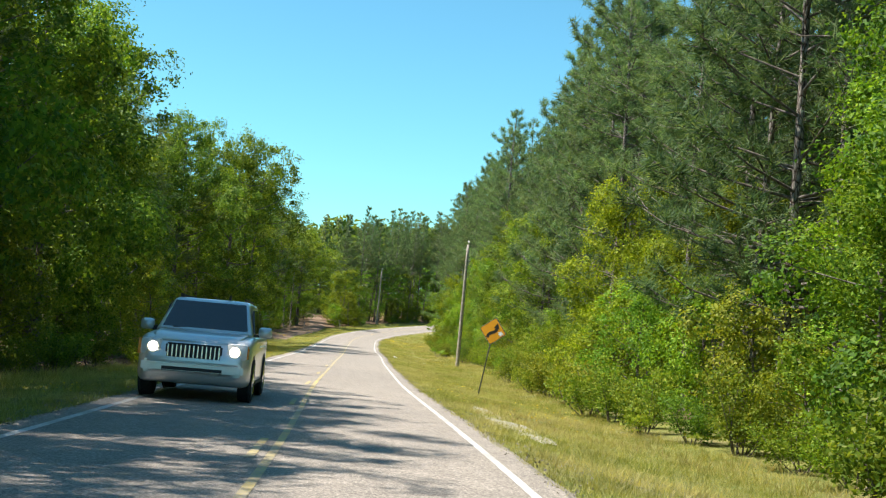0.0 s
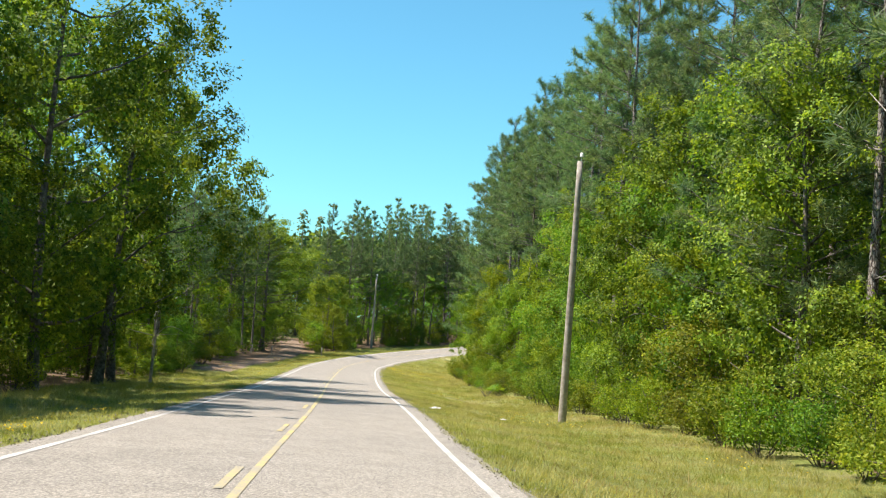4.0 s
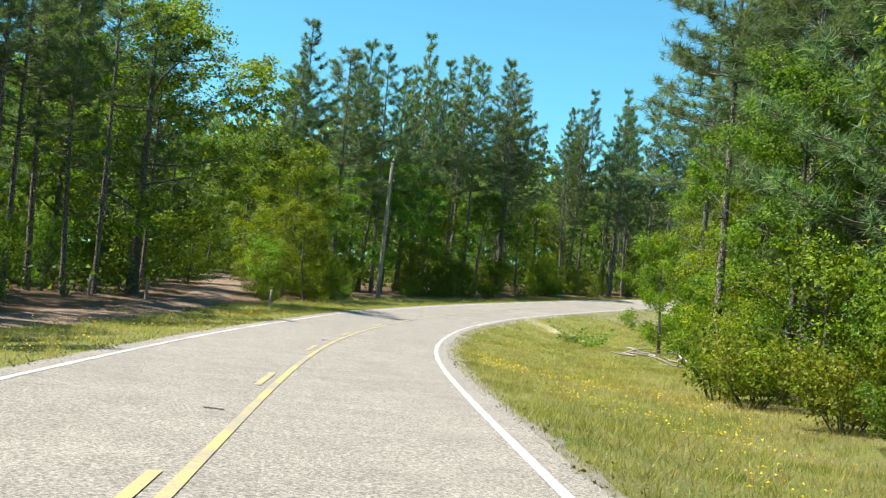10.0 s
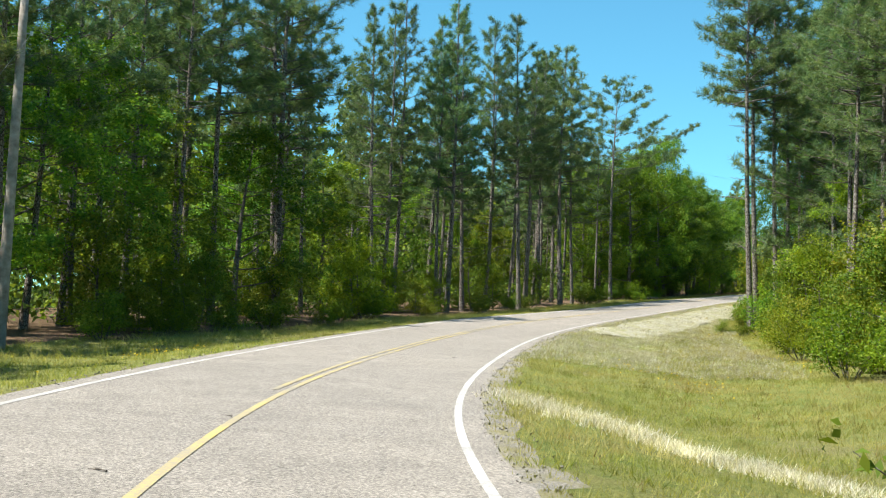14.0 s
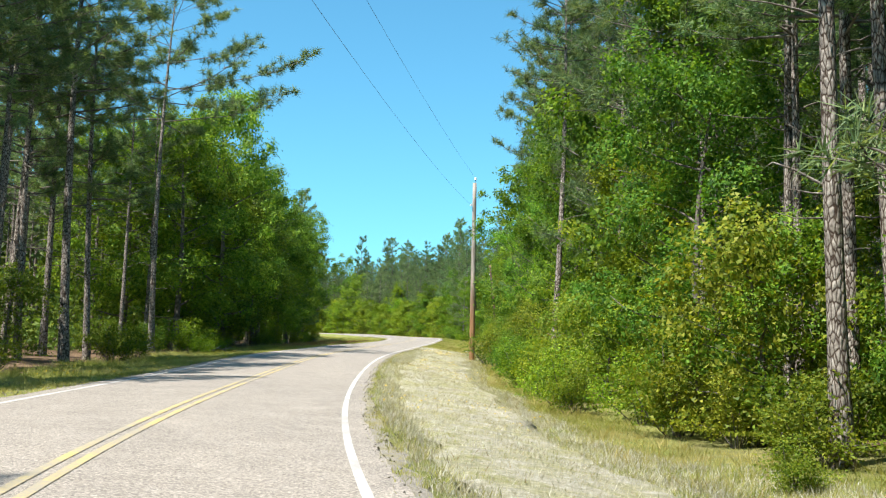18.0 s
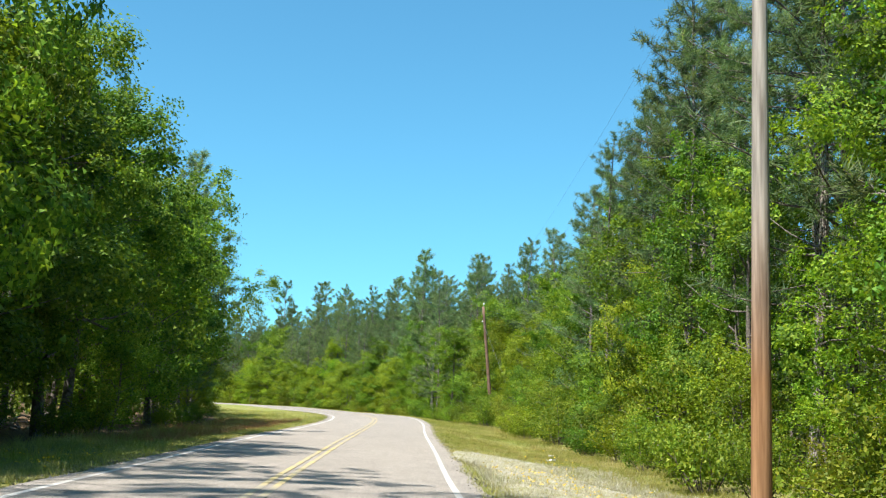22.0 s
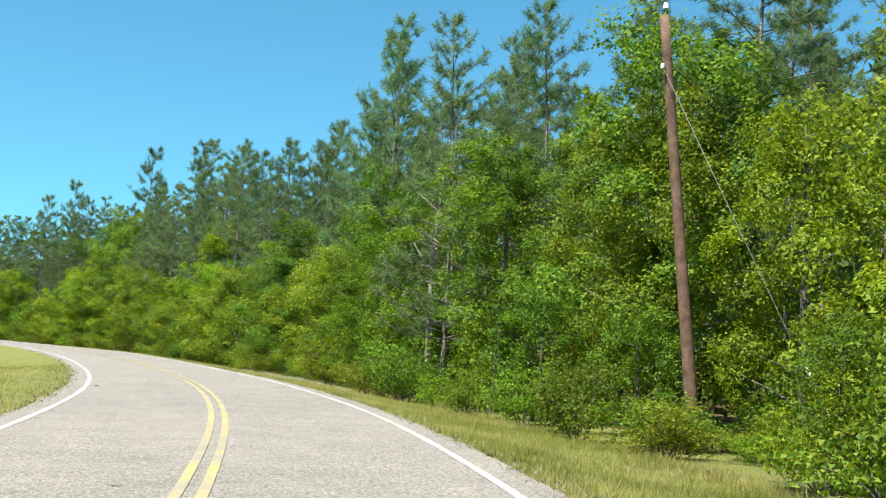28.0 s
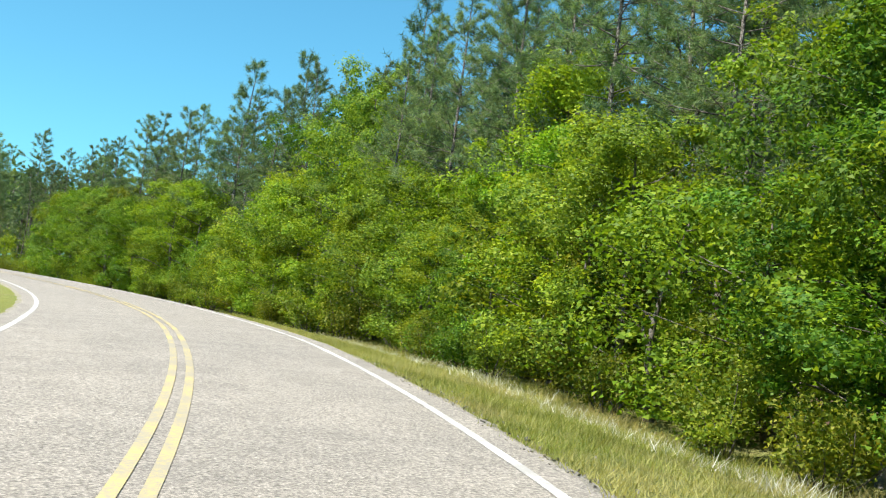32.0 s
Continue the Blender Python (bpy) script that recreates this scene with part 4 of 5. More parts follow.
sheet("sandy_track", TRACK, 1.35, SAND, 0.035, "pale sandy track forking off into the woods", "track")
THATCH, nt, b = material("dry_thatch", 1.0, 0.1)
small = noise_of(nt, 9.0, 8, 0.8)
c = ramp(nt, small, [(0.3, (0.17, 0.16, 0.105)), (0.5, (0.33, 0.315, 0.245)), (0.7, (0.54, 0.525, 0.47))])
green = ramp(nt, noise_of(nt, 1.3, 5, 0.7), [(0.44, (0.0, 0.0, 0.0)), (0.66, (0.7, 0.7, 0.7))])
c = mix(nt, green, c, ramp(nt, small, [(0.3, (0.10, 0.115, 0.022)), (0.5, (0.205, 0.21, 0.045)), (0.72, (0.34, 0.315, 0.11))]))
nt.links.new(c, b.inputs["Base Color"])
bump(nt, b, small, 0.9, 0.06)
sheet("dry_thatch", [place(s, u) for s, u in ((231, 4.7), (234, 4.9), (236, 5.1), (250, 5.2), (270, 5.3), (290, 5.4), (304, 5.0), (312, 4.4))], 1.35, THATCH, 0.06, "pale dry thatch of last year's grass on the verge", "ground", 0.45, 13)
sheet("sand_patch", [place(s, 4.4) for s in (20, 24, 28, 31)], 0.6, THATCH, 0.03, "bare sandy patch on the verge", "ground")

GRAVEL, nt, b = material("loose_gravel", 1.0, 0.15)
small = noise_of(nt, 30.0, 6, 0.8)
wide_n = noise_of(nt, 1.6, 4)
c = ramp(nt, small, [(0.33, (0.11, 0.10, 0.085)), (0.5, (0.27, 0.25, 0.215)), (0.68, (0.47, 0.44, 0.39))])
c = mix(nt, ramp(nt, wide_n, [(0.45, (0, 0, 0)), (0.65, (0.8, 0.8, 0.8))]), c, (0.24, 0.22, 0.10))
nt.links.new(c, b.inputs["Base Color"])
bump(nt, b, small, 1.0, 0.03)


def shoulder(side):
    """Loose gravel between the asphalt and the grass."""
    verts, faces, q = [], [], 0
    for s in np.arange(-10, 470, 0.45):
        w = float(np.interp(s, [0, 130, 178, 225, 262, 470], [0.22, 0.26, 0.62, 0.55, 0.25, 0.25])) if side > 0 else 0.2
        w *= 1 + 0.55 * noise.noise((s * 0.6, side, 3)) + 0.4 * noise.noise((s * 2.1, side, 9))
        for u, up in ((3.02, 0.015), (3.1 + 0.5 * w, 0.022), (3.12 + w, -0.02)):
            verts.append(place(s, side * u, up))
        if q:
            faces += [(q - 3, q - 2, q + 1, q), (q - 2, q - 1, q + 2, q + 1)]
        q += 3
    if side > 0:
        faces = [f[::-1] for f in faces]
    tagged(mesh_object("gravel_shoulder", verts, faces, GRAVEL, smooth=True), "narrow ragged shoulder of loose pale gravel", "shoulder", kind="structure")
    stones = []
    for _ in range(5000):
        s = pick.uniform(10, 420)
        stones.append(place(s, side * (3.05 + abs(pick.gauss(0, 0.3))), 0.022))
    base = np.array(stones)
    v, f = leaf_cloud(base, rng.normal(size=base.shape) + np.array([0, 0, 0.5]), 0.05, 0.045)
    tagged(new("gravel_stones", fast_mesh("gravel_stones", v, f, GRAVEL)), "scattered loose stones along the asphalt", "gravel", kind="stuff")


shoulder(1)
shoulder(-1)

# ---- grass ----


def grass(name, spots, mat, tall_, label, blades=5):
    """Tufts of thin blades at (station, distance) pairs."""
    base = np.array([place(s, u) for s, u in spots])
    n = len(base)
    rep = np.repeat(base, blades, axis=0) + rng.normal(size=(n * blades, 3)) * np.array([0.07, 0.07, 0])
    h = tall_ * rng.uniform(0.5, 1.5, n * blades) * np.repeat(rng.uniform(0.6, 1.4, n), blades)
    a = rng.uniform(0, 6.28, n * blades)
    w = 0.0066 + 0.006 * h
    lean = rng.normal(size=(n * blades, 2)) * 0.7 * h[:, None]
    t = np.empty((n * blades, 3, 3))
    side_ = np.stack([np.cos(a) * w, np.sin(a) * w, np.zeros_like(a)], 1)
    t[:, 0], t[:, 1] = rep - side_, rep + side_
    t[:, 2] = rep + np.stack([lean[:, 0], lean[:, 1], h], 1)
    t[:, :2, 2] -= 0.03
    ob = new(name, fast_mesh(name, t.reshape(-1, 3), np.arange(3 * n * blades).reshape(-1, 3), mat))
    return tagged(ob, label, "grass", kind="stuff")


def verge_spots(side, n, s0, s1, inner, outer, dense=lambda s, u: 1.0):
    out = []
    while len(out) < n:
        s = pick.uniform(s0, s1)
        e = edge_right(s) if side > 0 else edge_left(s)
        u = side * (inner + (e + outer - inner) * pick.random())
        if pick.random() < dense(s, u) * (0.75 + 0.5 * noise.noise((s * 0.35, u * 0.5, 2.0))) and not in_track(place(s, u), 1.5):
            out.append((s, u))
    return out


def dry_zone(s, u):
    return 1.0 if 214 < s < 312 and 3.3 < u < 7.5 else 0.0


grass("verge_grass", verge_spots(1, 98000, 6, 440, 3.2, 0.8, lambda s, u: 1 - 0.6 * dry_zone(s, u)), GRASS, 0.075, "short yellow-green grass on the verge", 9)
grass("verge_grass", verge_spots(-1, 36000, 10, 400, 3.2, 0.8), GRASS, 0.085, "short yellow-green grass on the verge", 8)
grass("dry_grass", verge_spots(1, 27000, 212, 312, 3.45, -0.6), DRY, 0.085, "pale dry seeding grass on the verge", 8)
STRIP = (*near(0.9, 190.8), *near(-1.0, 198.8))
strip = [(s + pick.gauss(0, 0.5), u + pick.gauss(0, 0.22)) for s, u in [(STRIP[0] + (STRIP[2] - STRIP[0]) * f, STRIP[1] + (STRIP[3] - STRIP[1]) * f) for f in (pick.random() for _ in range(1500))]]
grass("dry_grass", strip, DRY, 0.10, "pale feathery dry grass in a strip across the verge", 7)
strip = [(s, edge_right(s) - 0.6 + pick.gauss(0, 0.3)) for s in (pick.uniform(392, 440) for _ in range(700))]
grass("dry_grass", strip, DRY, 0.14, "pale feathery dry grass along the shrubs", 7)
grass("seed_stalks", [(q, u) for q, u in verge_spots(1, 2600, 20, 340, 3.9, -0.2, lambda s, u: max(0.02, noise.noise((s * 0.09, u * 0.3, 8)) * 2.2))], SORREL, 0.11, "thin reddish seed stalks in the verge grass", 3)
grass("seed_stalks", verge_spots(-1, 3600, 312, 356, 4.6, 0.5), SORREL, 0.2, "brown weedy stalks along the shaded verge", 4)
grass("edge_weeds", verge_spots(1, 6000, 8, 440, 7.0, 0.9), GRASS, 0.19, "taller rough grass along the woods", 7)
grass("edge_weeds", verge_spots(-1, 8000, 20, 400, 5.6, 0.9), GRASS, 0.19, "taller rough grass along the woods", 7)

FLOWER = leaf_material("yellow_flower", (0.45, 0.40, 0.02), (0.62, 0.52, 0.02), (0.75, 0.62, 0.05), 0.3, 0.7)


def wildflowers(spots):
    base = np.array([place(s, u, pick.uniform(0.09, 0.2)) for s, u in spots])
    v, f = leaf_cloud(base, rng.normal(size=base.shape) * 0.4 + np.array([0, 0, 1.0]), 0.045, 0.04)
    return tagged(new("wildflowers", fast_mesh("wildflowers", v, f, FLOWER)), "scattered small yellow wildflowers in the verge grass", "flowers", kind="stuff")


patches = [(pick.uniform(20, 330), pick.choice((-1, 1))) for _ in range(90)] + [(pick.uniform(142, 186), -1) for _ in range(26)] + [(pick.uniform(146, 175), 1) for _ in range(22)]
spots = []
for s, side in patches:
    e = edge_right(s) if side > 0 else edge_left(s)
    u = side * pick.uniform(3.9, e - 0.6)
    spots += [(s + pick.gauss(0, 1.3), u + pick.gauss(0, 0.45)) for _ in range(pick.randint(14, 44))]
wildflowers([(s, u) for s, u in spots if abs(u) > 3.5])

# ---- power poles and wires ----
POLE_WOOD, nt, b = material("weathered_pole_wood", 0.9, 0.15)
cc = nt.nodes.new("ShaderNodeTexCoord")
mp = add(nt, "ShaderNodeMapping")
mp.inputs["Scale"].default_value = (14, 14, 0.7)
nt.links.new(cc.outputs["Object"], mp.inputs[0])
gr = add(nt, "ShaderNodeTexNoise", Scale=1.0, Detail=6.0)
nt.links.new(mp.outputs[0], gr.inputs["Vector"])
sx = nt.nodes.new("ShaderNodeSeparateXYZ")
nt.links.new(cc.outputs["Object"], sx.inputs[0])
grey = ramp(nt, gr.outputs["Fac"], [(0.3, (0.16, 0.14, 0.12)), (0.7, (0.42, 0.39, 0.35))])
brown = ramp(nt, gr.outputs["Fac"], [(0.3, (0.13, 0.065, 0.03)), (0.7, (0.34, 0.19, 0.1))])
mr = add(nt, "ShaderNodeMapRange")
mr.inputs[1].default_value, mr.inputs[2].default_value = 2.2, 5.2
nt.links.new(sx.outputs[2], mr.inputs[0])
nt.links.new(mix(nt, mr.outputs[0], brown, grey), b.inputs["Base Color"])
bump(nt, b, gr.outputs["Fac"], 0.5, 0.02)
GREY_WOOD, nt, b = material("grey_pole_wood", 0.9, 0.15)
g2 = noise_of(nt, 5.0, 6)
nt.links.new(ramp(nt, g2, [(0.3, (0.2, 0.17, 0.14)), (0.7, (0.42, 0.38, 0.33))]), b.inputs["Base Color"])
BROWN_WOOD, nt, b = material("brown_pole_wood", 0.9, 0.15)
g2 = noise_of(nt, 5.0, 6)
nt.links.new(ramp(nt, g2, [(0.3, (0.09, 0.055, 0.038)), (0.7, (0.21, 0.135, 0.095))]), b.inputs["Base Color"])
STEEL, nt, b = material("galvanised_steel", 0.45, 0.5)
b.inputs["Metallic"].default_value = 0.8
g2 = noise_of(nt, 12.0, 5)
nt.links.new(ramp(nt, g2, [(0.3, (0.3, 0.3, 0.3)), (0.7, (0.5, 0.5, 0.5))]), b.inputs["Base Color"])
CERAMIC, nt, b = material("white_ceramic", 0.3, 0.5)
b.inputs["Base Color"].default_value = (0.75, 0.74, 0.7, 1)
WIRE, nt, b = material("dark_cable", 0.6, 0.3)
b.inputs["Base Color"].default_value = (0.05, 0.05, 0.05, 1)
GUARD, nt, b = material("pale_plastic_guard", 0.6, 0.3)
b.inputs["Base Color"].default_value = (0.72, 0.66, 0.45, 1)


def rod(name, a, c, r0, r1, mat, parent, label="", sides=10, steps=6):
    verts, faces = [], []
    tube(verts, faces, [a.lerp(c, k / steps) for k in range(steps + 1)], [r0 + (r1 - r0) * k / steps for k in range(steps + 1)], sides)
    ob = mesh_object(name, verts, faces, mat, parent, smooth=True)
    if label:
        ob["label"] = label
    return ob


def pole(x, y, top, wood, label, arm=1):
    """A power pole: a tapered shaft, a top insulator on its pin, a bracket with a second insulator and its bolts."""
    s, u = near(x, y)
    foot = place(s, u)
    ob = thing("power_pole", Matrix.Translation(foot), label, "power pole", "power poles")
    tip = Vector(top) - foot
    rod("shaft", Vector((0, 0, -0.3)), tip, 0.16, 0.105, wood, ob, "", 14, 10)
    rod("insulator_pin", tip + Vector((0.03, 0, -0.15)), tip + Vector((0.05, 0, 0.22)), 0.014, 0.014, STEEL, ob)
    rod("top_insulator", tip + Vector((0.05, 0, 0.18)), tip + Vector((0.05, 0, 0.32)), 0.075, 0.05, CERAMIC, ob, "white ceramic insulator", 10, 3)
    f = 0.87
    q = tip * f
    side_ = Vector((arm * 0.24, 0, 0.02))
    rod("bracket", q, q + side_, 0.022, 0.018, STEEL, ob, "", 6, 2)
    rod("side_insulator", q + side_ - Vector((0, 0, 0.05)), q + side_ + Vector((0, 0, 0.06)), 0.045, 0.045, CERAMIC, ob, "", 8, 2)
    for z in (0.97, 0.93, 0.9):
        rod("bolt", tip * z + Vector((0, -0.15, 0)), tip * z + Vector((0, 0.15, 0)), 0.014, 0.014, STEEL, ob, "", 6, 1)
    return foot + tip + Vector((0.05, 0, 0.3)), foot + q + side_, ob


def wire(a, c, sag, r=0.0045, name="power_line", label="thin dark power line sagging between poles"):
    pts = [a.lerp(c, k / 28) - Vector((0, 0, sag * 4 * (k / 28) * (1 - k / 28))) for k in range(29)]
    verts, faces = [], []
    tube(verts, faces, pts, [r] * 29, 5)
    return tagged(mesh_object(name, verts, faces, WIRE, smooth=True), label, "power line", "power lines")


P0 = pole(5.5, -14, (5.5, -14, 10.6), GREY_WOOD, "weathered grey wooden power pole on the verge")
P1 = pole(1.99, 95.9, (1.98, 95.6, 5.95), GREY_WOOD, "slim weathered grey wooden power pole on the verge")
P2 = pole(-10.4, 212.4, (-10.46, 212.6, 5.76), GREY_WOOD, "grey wooden power pole standing among the trees")
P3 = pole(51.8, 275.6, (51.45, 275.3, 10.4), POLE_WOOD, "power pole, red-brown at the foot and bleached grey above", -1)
P4 = pole(106.6, 334.5, (105.8, 335.42, 14.84), BROWN_WOOD, "leaning brown wooden power pole among shrubs", -1)
P5 = pole(152, 417, (152, 417, 24.5), BROWN_WOOD, "brown wooden power pole among the trees")
for a, c in ((P0, P1), (P2, P3), (P3, P4), (P4, P5)):
    thin_ = 0.0045 if a is P2 else 0.0022
    wire(a[0], c[0], 0.9, thin_)
    wire(a[1], c[1], 1.1, thin_)


GUY_STEEL, nt, b = material("dull_steel_strand", 0.6, 0.3)
b.inputs["Base Color"].default_value = (0.2, 0.2, 0.19, 1)


def guy(top, anchor, name="guy_wire"):
    ob = thing(name, Matrix.Translation(anchor), "steel guy wire with a pale plastic guard at its foot", "guy wire", "guy wires")
    t = top - anchor
    rod("cable", Vector((0, 0, -0.1)), t, 0.007, 0.007, GUY_STEEL, ob, "", 5, 2)
    d = t.normalized()
    rod("guard", d * 0.3, d * 2.1, 0.035, 0.03, GUARD, ob, "pale plastic guard", 8, 2)


s_, u_ = near(106.9, 331.6)
guy(P4[1], place(s_, u_))
s_, u_ = near(-14.8, 207.5)
guy(P2[1], place(s_, u_))

# ---- warning sign ----
SIGN_YELLOW, nt, b = material("sign_yellow", 0.5, 0.4)
g2 = noise_of(nt, 3.0, 5)
nt.links.new(ramp(nt, g2, [(0.3, (0.66, 0.28, 0.008)), (0.7, (0.78, 0.36, 0.015))]), b.inputs["Base Color"])
SIGN_BLACK, nt, b = material("sign_black", 0.6, 0.3)
b.inputs["Base Color"].default_value = (0.025, 0.022, 0.018, 1)
SPLAT, nt, b = material("bird_lime", 0.8, 0.2)
g2 = noise_of(nt, 25.0, 5)
nt.links.new(ramp(nt, g2, [(0.3, (0.5, 0.55, 0.6)), (0.7, (0.85, 0.87, 0.9))]), b.inputs["Base Color"])
POST_GREEN, nt, b = material("green_steel_post", 0.6, 0.4)
b.inputs["Metallic"].default_value = 0.3
g2 = noise_of(nt, 9.0, 5)
nt.links.new(ramp(nt, g2, [(0.3, (0.03, 0.035, 0.028)), (0.7, (0.09, 0.1, 0.075))]), b.inputs["Base Color"])


def flat(name, outline, depth, y, mat, parent, label=""):
    """A plate: an outline in x and z, drawn out along y."""
    bm = bmesh.new()
    f = bm.faces.new([bm.verts.new((x, y, z)) for x, z in outline])
    r = bmesh.ops.extrude_face_region(bm, geom=[f])
    bmesh.ops.translate(bm, verts=[v for v in r["geom"] if isinstance(v, bmesh.types.BMVert)], vec=(0, depth, 0))
    bmesh.ops.recalc_face_normals(bm, faces=bm.faces)
    return part(name, bm, mat, parent, label)


def warning_sign():
    s, u = near(1.78, 43.7)
    foot = place(s, u)
    ob = thing("warning_sign", Matrix.Translation(foot) @ pose(0, 0, 0, 0, 8.5, facing(s) - 15), "leaning orange-yellow diamond road sign with a black winding arrow", "road sign")
    up = 0.36 - foot.z + 0.02
    half = 0.52

    def diamond(h, cut):
        pts = []
        for k in range(4):
            a = math.pi / 2 * k
            for o in (-1, 1):
                x, z = math.cos(a) * (h - cut) + -math.sin(a) * o * cut, math.sin(a) * (h - cut) + math.cos(a) * o * cut
                pts.append((x, up + z))
        return pts
    rod("post", Vector((0, 0.05, -0.3)), Vector((0, 0.05, up + 0.42)), 0.028, 0.028, POST_GREEN, ob, "dark green steel post", 6, 2)
    flat("rear_plate", diamond(half, 0.03), 0.012, 0.0, STEEL, ob)
    flat("border", diamond(half - 0.012, 0.03), 0.004, -0.004, SIGN_BLACK, ob, "thin black border")
    flat("face", diamond(half - 0.034, 0.026), 0.004, -0.008, SIGN_YELLOW, ob, "orange-yellow face")
    # the winding arrow: a bent stem with a broad head
    mid = [(-0.16, -0.27), (-0.14, -0.15), (-0.06, -0.075), (0.05, -0.02), (0.11, 0.05), (0.12, 0.13)]
    left, right = [], []
    for i, (x, z) in enumerate(mid):
        x0, z0 = mid[max(i - 1, 0)]
        x1, z1 = mid[min(i + 1, len(mid) - 1)]
        n = math.hypot(x1 - x0, z1 - z0)
        dx, dz = (x1 - x0) / n * 0.055, (z1 - z0) / n * 0.055
        left.append((x - dz, up + z + dx))
        right.append((x + dz, up + z - dx))
    head = [(0.225, up + 0.12), (0.11, up + 0.33), (-0.005, up + 0.11)]
    flat("arrow", right + head + left[::-1], 0.004, -0.012, SIGN_BLACK, ob, "black winding arrow")
    spl = [(0.29 + 0.09 * (1 + 0.5 * math.sin(k * 2.3) * math.cos(k * 1.1)) * math.cos(k * 0.35), up - 0.03 + 0.075 * (1 + 0.45 * math.sin(k * 1.9)) * math.sin(k * 0.35)) for k in range(18)]
    flat("splatter", spl, 0.003, -0.014, SPLAT, ob, "pale blue-white splatter")
    for z in (0.3, -0.3):
        rod("bolt", Vector((0, -0.016, up + z)), Vector((0, 0.08, up + z)), 0.012, 0.012, STEEL, ob, "", 6, 1)


warning_sign()

# ---- oncoming car ----
CAR_PAINT, nt, b = material("silver_car_paint", 0.28, 0.5)
b.inputs["Metallic"].default_value = 0.55
b.inputs["Coat Weight"].default_value = 0.5
g2 = noise_of(nt, 60.0, 3)
nt.links.new(ramp(nt, g2, [(0.3, (0.5, 0.52, 0.52)), (0.7, (0.6, 0.62, 0.62))]), b.inputs["Base Color"])
GLASS, nt, b = material("dark_car_glass", 0.06, 0.6)
b.inputs["Base Color"].default_value = (0.012, 0.014, 0.016, 1)
RUBBER, nt, b = material("tyre_rubber", 0.85, 0.2)
g2 = noise_of(nt, 30.0, 4)
nt.links.new(ramp(nt, g2, [(0.3, (0.012, 0.012, 0.012)), (0.7, (0.035, 0.034, 0.033))]), b.inputs["Base Color"])
CHROME, nt, b = material("chrome", 0.18, 0.5)
b.inputs["Metallic"].default_value = 1.0
b.inputs["Base Color"].default_value = (0.6, 0.6, 0.6, 1)
PLASTIC, nt, b = material("black_trim", 0.6, 0.3)
b.inputs["Base Color"].default_value = (0.03, 0.03, 0.032, 1)
LENS, nt, b = material("clear_lamp_lens", 0.1, 0.5)
b.inputs["Base Color"].default_value = (0.7, 0.72, 0.72, 1)
AMBER, nt, b = material("amber_lens", 0.2, 0.5)
b.inputs["Base Color"].default_value = (0.8, 0.24, 0.02, 1)
BEAM, nt, b = material("lit_headlamp", 0.3, 0.5)
b.inputs["Base Color"].default_value = (0.9, 0.85, 0.7, 1)
b.inputs["Emission Color"].default_value = (1.0, 0.88, 0.6, 1)
b.inputs["Emission Strength"].default_value = 3.0


def loft(name, sections, mat, parent, label="", smooth=True):
    """Skins a row of closed sections of equally many points."""
    verts, faces, n = [], [], len(sections[0])
    for sec in sections:
        verts += sec
    for i in range(len(sections) - 1):
        for k in range(n):
            a, c = i * n + k, i * n + (k + 1) % n
            faces.append((a, c, c + n, a + n))
    faces.append(tuple(range(n))[::-1])
    faces.append(tuple((len(sections) - 1) * n + k for k in range(n)))
    ob = mesh_object(name, verts, faces, mat, parent, smooth)
    bm = bmesh.new()
    bm.from_mesh(ob.data)
    bmesh.ops.recalc_face_normals(bm, faces=bm.faces)
    bm.to_mesh(ob.data)
    bm.free()
    if label:
        ob["label"] = label
    return ob


def rounded(y, half, z0, z1, r=0.1, lean=0.0):
    """A section across the car: a box with rounded corners; lean draws its top in."""
    pts = []
    for cx, cz, a0 in ((half - r - lean, z1 - r, 0), (-half + r + lean, z1 - r, 90), (-half + r, z0 + r, 180), (half - r, z0 + r, 270)):
        for k in range(4):
            a = radians(a0 + 30 * k)
            pts.append((cx + r * math.cos(a), y, cz + r * math.sin(a)))
    return pts


def box(name, x0, x1, y0, y1, z0, z1, mat, parent, label, r):
    bm = bmesh.new()
    bmesh.ops.create_cube(bm, size=1)
    for v in bm.verts:
        v.co = Vector(((x0 + x1) / 2 + v.co.x * (x1 - x0), (y0 + y1) / 2 + v.co.y * (y1 - y0), (z0 + z1) / 2 + v.co.z * (z1 - z0)))
    bmesh.ops.bevel(bm, geom=list(bm.edges), offset=min(r, 0.4 * min(abs(x1 - x0), abs(y1 - y0), abs(z1 - z0))), segments=2, affect="EDGES")
    return part(name, bm, mat, parent, label)


def quad_pane(name, pts, thick, mat, parent, label=""):
    """A pane between four corners with a little thickness."""
    p = [Vector(q) for q in pts]
    n = (p[1] - p[0]).cross(p[3] - p[0]).normalized() * thick
    v = p + [q + n for q in p]
    f = [(0, 1, 2, 3), (7, 6, 5, 4), (0, 4, 5, 1), (1, 5, 6, 2), (2, 6, 7, 3), (3, 7, 4, 0)]
    ob = mesh_object(name, v, f, mat, parent)
    if label:
        ob["label"] = label
    return ob


